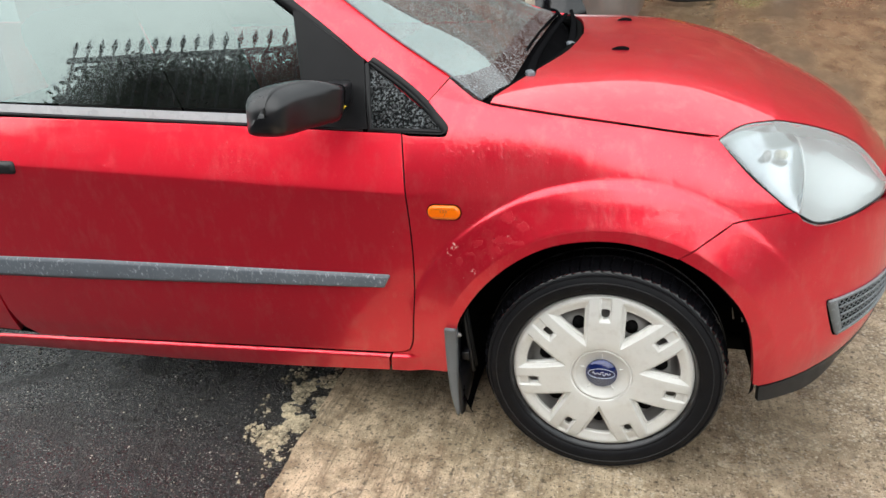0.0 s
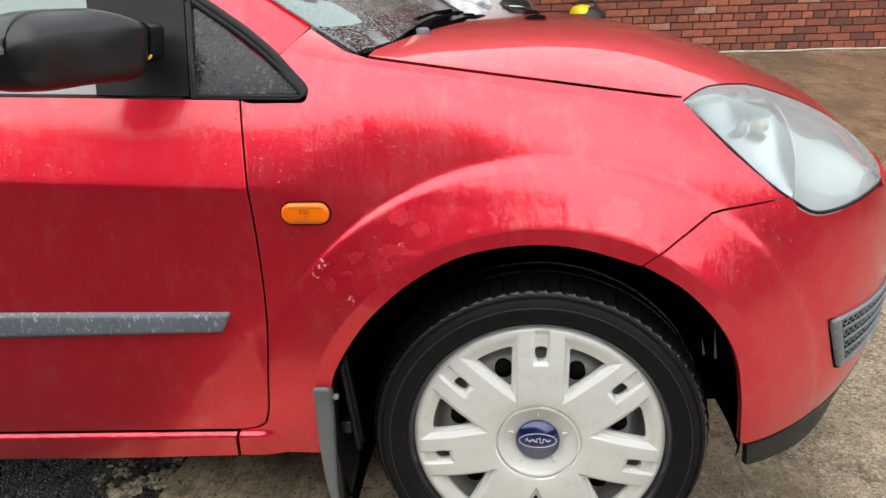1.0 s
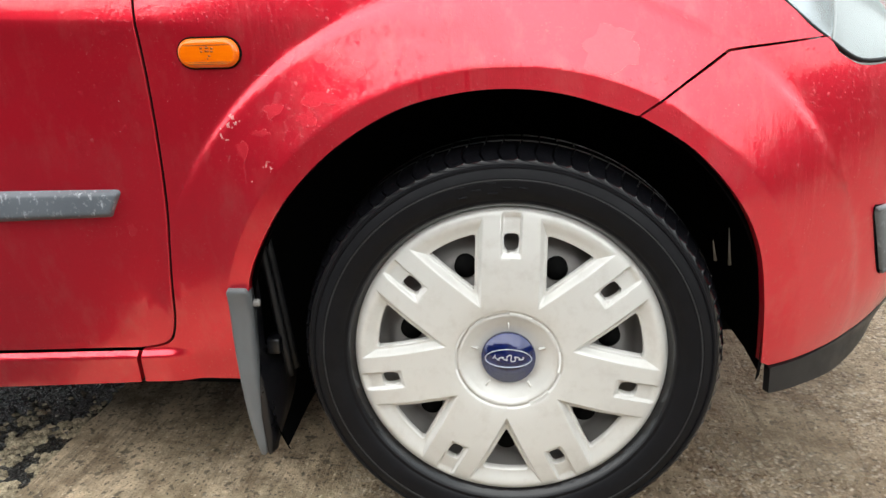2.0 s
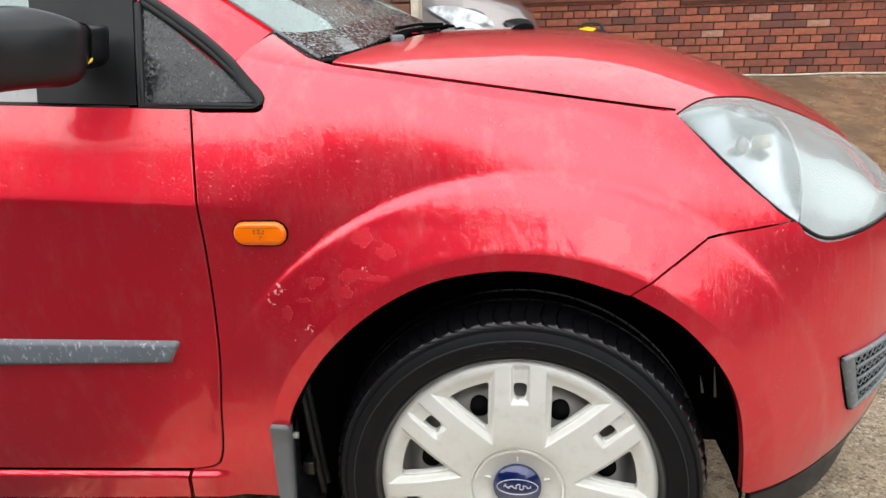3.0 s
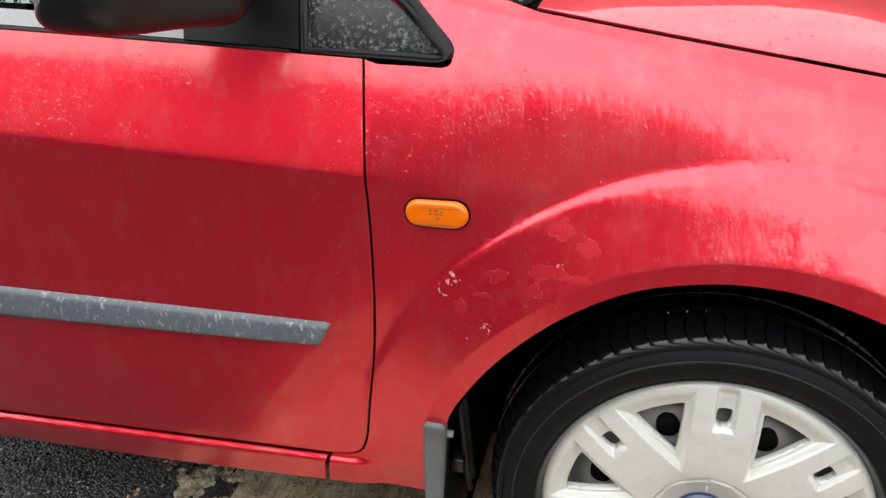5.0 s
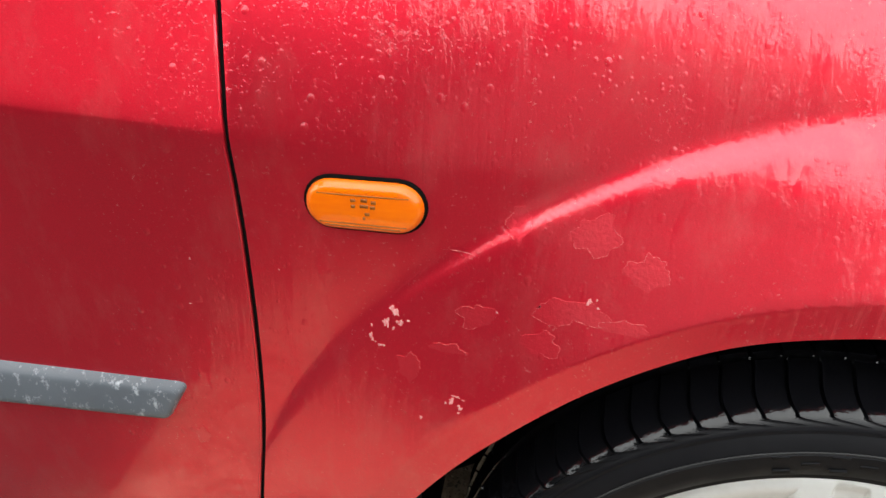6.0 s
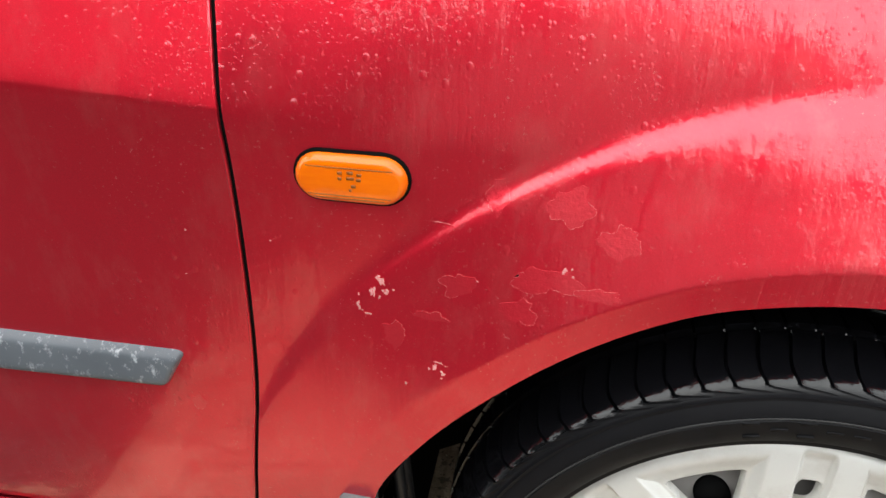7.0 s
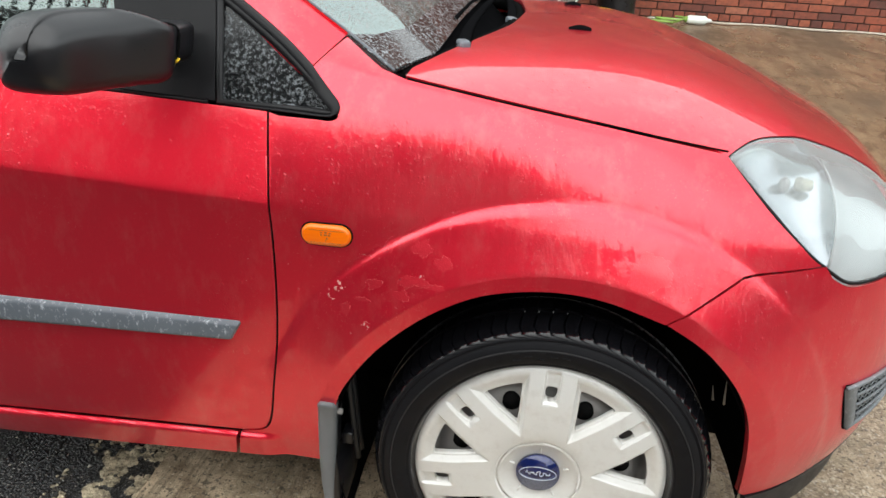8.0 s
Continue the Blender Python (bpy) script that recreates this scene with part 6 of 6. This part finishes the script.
        part("wheel", bm, M_TYRE, c, "dark wheel")


silver_car()


def vacuum():
    x, y = 0.645, 6.62
    g = rise(y)
    v = thing("vacuum_cleaner", "black and yellow drum vacuum cleaner standing by the wall", "vacuum cleaner", Matrix.Translation((x, y, g)) @ Matrix.Scale(1.22, 4))
    x = y = g = 0.0
    def turn(prof, n=28):
        bm = bmesh.new()
        loft(bm, [[(x + r * math.cos(a), y + r * math.sin(a), g + z) for a in [2 * math.pi * k / n for k in range(n)]] for r, z in prof], True)
        bmesh.ops.recalc_face_normals(bm, faces=bm.faces)
        return bm
    part("drum", turn([(0.01, 0.04), (0.15, 0.04), (0.155, 0.06), (0.145, 0.27), (0.15, 0.28)]), M_MIRROR, v, "black drum")
    part("band", turn([(0.145, 0.275), (0.166, 0.278), (0.168, 0.30), (0.145, 0.304)]), M_YELLOW, v, "yellow rim band")
    part("head", turn([(0.15, 0.302), (0.155, 0.33), (0.14, 0.38), (0.10, 0.42), (0.01, 0.43)]), M_BLACK, v, "black motor head")
    bm = bmesh.new()
    rows = [[(x - 0.045 + r * math.cos(a) * 0.75, y - 0.02 + r * math.sin(a), g + z) for a in [2 * math.pi * k / 20 for k in range(20)]] for r, z in ((0.125, 0.375), (0.12, 0.40), (0.085, 0.435), (0.01, 0.445))]
    loft(bm, rows, True)
    part("cover", bm, M_YELLOW, v, "yellow top cover")
    bm = bmesh.new()
    tube(bm, round_line([(x - 0.09, y, g + 0.41), (x - 0.07, y, g + 0.47), (x + 0.05, y, g + 0.47), (x + 0.08, y, g + 0.41)], 6), 0.012, 8)
    part("handle", bm, M_BLACK, v)
    bm = bmesh.new()
    tube(bm, round_line([(x - 0.12, y - 0.02, g + 0.22), (x - 0.25, y - 0.05, g + 0.20), (x - 0.35, y - 0.1, g + 0.08), (x - 0.22, y - 0.28, g + 0.03), (x + 0.1, y - 0.3, g + 0.03)], 8), 0.018, 8)
    part("hose", bm, M_BLACK, v, "ribbed black hose")
    for dx, dy in ((0.1, 0.1), (-0.1, 0.1), (0.1, -0.1), (-0.1, -0.1)):
        bm = bmesh.new()
        cylinder(bm, (x + dx, y + dy, g - 0.002), (x + dx, y + dy, g + 0.05), 0.02, 0.02, 12)
        part("castor", bm, M_BLACK, v)


vacuum()


def litter():
    b = thing("spray_bottle", "pale plastic bottle lying by the wall", "bottle")
    bm = bmesh.new()
    y = 6.72
    rows = []
    for k, (dx, r) in enumerate(((0.0, 0.005), (0.0, 0.035), (0.02, 0.042), (0.17, 0.042), (0.20, 0.02), (0.24, 0.014), (0.24, 0.002))):
        rows.append([(1.36 + dx, y + r * math.cos(a), rise(y) + 0.042 + r * math.sin(a)) for a in [2 * math.pi * i / 16 for i in range(16)]])
    loft(bm, rows, True)
    bmesh.ops.recalc_face_normals(bm, faces=bm.faces)
    part("bottle", bm, M_WHITE, b)
    bm = bmesh.new()
    cylinder(bm, (1.34, y, rise(y) + 0.042), (1.365, y, rise(y) + 0.042), 0.03, 0.03, 14)
    part("cap", bm, M_GREEN, b, "green cap")
    h = thing("garden_hose", "pale hose lying along the foot of the wall", "hose")
    bm = bmesh.new()
    pts = [(1.0 + 0.25 * k, 6.85 + 0.05 * math.sin(k * 1.7), rise(6.85) + 0.012) for k in range(28)]
    tube(bm, round_line(pts, 5), 0.010, 8)
    part("hose", bm, M_CREAM, h)
    h = thing("green_hose", "coil of green hose on the concrete", "hose")
    bm = bmesh.new()
    pts = [(1.08 + 0.13 * math.cos(a) + 0.01 * a, 6.6 + 0.11 * math.sin(a), rise(6.6) + 0.018 + 0.004 * a) for a in [0.45 * k for k in range(32)]]
    tube(bm, pts, 0.009, 6)
    part("coil", bm, M_GREEN, h)


litter()

# dark garage opening beside the pier
bm = bmesh.new()
box(bm, -6.0, -0.9, 6.4, 6.6, 0.1, 3.2)
tagged(part("garage_back", bm, M_DARK, None, "", False), "dark back wall of an open garage", "wall", "", "structure")
bm = bmesh.new()
box(bm, -6.0, -0.9, 3.7, 6.5, 2.6, 2.8)
tagged(part("garage_roof", bm, M_DARK, None, "", False), "dark garage roof slab", "roof", "", "structure")
bm = bmesh.new()
box(bm, -0.92, -0.9, 6.2, 7.0, 0.1, 2.6)
tagged(part("garage_side", bm, M_DARK, None, "", False), "dark garage side wall", "wall", "", "structure")

# seats seen through the side glass
for dx in (0.0,):
    for y0 in (0.28, 0.82):
        s = new("front_seat")
        s.parent = car
        tagged(s, "dark grey cloth seat")
        bm = bmesh.new()
        box(bm, -1.45, -0.98, y0, y0 + 0.46, 0.42, 0.60, 0.06, 3)
        part("cushion", bm, M_SEAT, s)
        bm = bmesh.new()
        box(bm, -0.07, 0.07, y0 + 0.02, y0 + 0.44, 0.0, 0.62, 0.06, 3, pose(-1.46, 0, 0.52, 0, -18, 0))
        part("backrest", bm, M_SEAT, s)
        bm = bmesh.new()
        box(bm, -0.05, 0.05, y0 + 0.1, y0 + 0.36, 0.66, 0.84, 0.05, 3, pose(-1.46, 0, 0.52, 0, -18, 0))
        part("headrest", bm, M_SEAT, s)
bm = bmesh.new()
box(bm, -0.80, -0.30, 0.14, 1.38, 0.66, 0.92, 0.08, 3)
part("dashboard", bm, M_BLACK, car, "black dashboard")


M_RUBBLE = rough_mat("pale_crumbled_concrete", (0.09, 0.07, 0.045), (0.78, 0.66, 0.46), 55)

# crumbled edge of the apron and loose grit on the asphalt
def scatter(name, spots, r0, r1, mat, label):
    verts, faces = [], []
    for x, y, z in spots:
        r = random.uniform(r0, r1)
        n = len(verts)
        pts = []
        for k in range(5):
            a = 2 * math.pi * k / 5 + random.uniform(-0.4, 0.4)
            q = r * random.uniform(0.6, 1.2)
            pts.append((x + q * math.cos(a), y + q * math.sin(a), z - 0.001))
        verts += pts + [(p[0] * 0.6 + x * 0.4, p[1] * 0.6 + y * 0.4, z + r * random.uniform(0.3, 0.8)) for p in pts]
        for k in range(5):
            faces.append((n + k, n + (k + 1) % 5, n + 5 + (k + 1) % 5, n + 5 + k))
        faces.append(tuple(n + 5 + k for k in range(5)))
    me = bpy.data.meshes.new(name)
    me.from_pydata(verts, [], faces)
    me.materials.append(mat)
    return tagged(new(name, me), label, "grit", "", "stuff")


spots = []
while len(spots) < 2600:
    x, y = random.gauss(-0.885, 0.045), random.gauss(0.10, 0.10)
    if x < -0.80 and noise.noise((x * 13, y * 13, 2)) + 0.5 * noise.noise((x * 47, y * 47, 5)) > 0.05 * random.random():
        spots.append((x, y, -0.012))
scatter("crumbled_concrete", spots, 0.0012, 0.0080, M_RUBBLE, "crumbled pale concrete bits at the apron's edge")
spots = [(random.uniform(-2.4, -0.85), random.uniform(-1.0, 0.7), -0.012) for _ in range(420)]
scatter("loose_grit", spots, 0.0015, 0.0045, M_CREAM, "pale grit scattered on dark wet asphalt")
spots = [(x, y, 0.0) for x, y in ((random.uniform(-0.75, 1.6), random.uniform(-1.1, 1.0)) for _ in range(700))]
scatter("gravel", spots, 0.0015, 0.005, rough_mat("mixed_grit", (0.10, 0.08, 0.06), (0.45, 0.38, 0.28), 60), "small dark and pale stones on damp concrete")


# the wall's nearest bricks, one by one
for a, b, z in near_bricks:
    lay_brick(a, b, WALL_Y, z, wall)
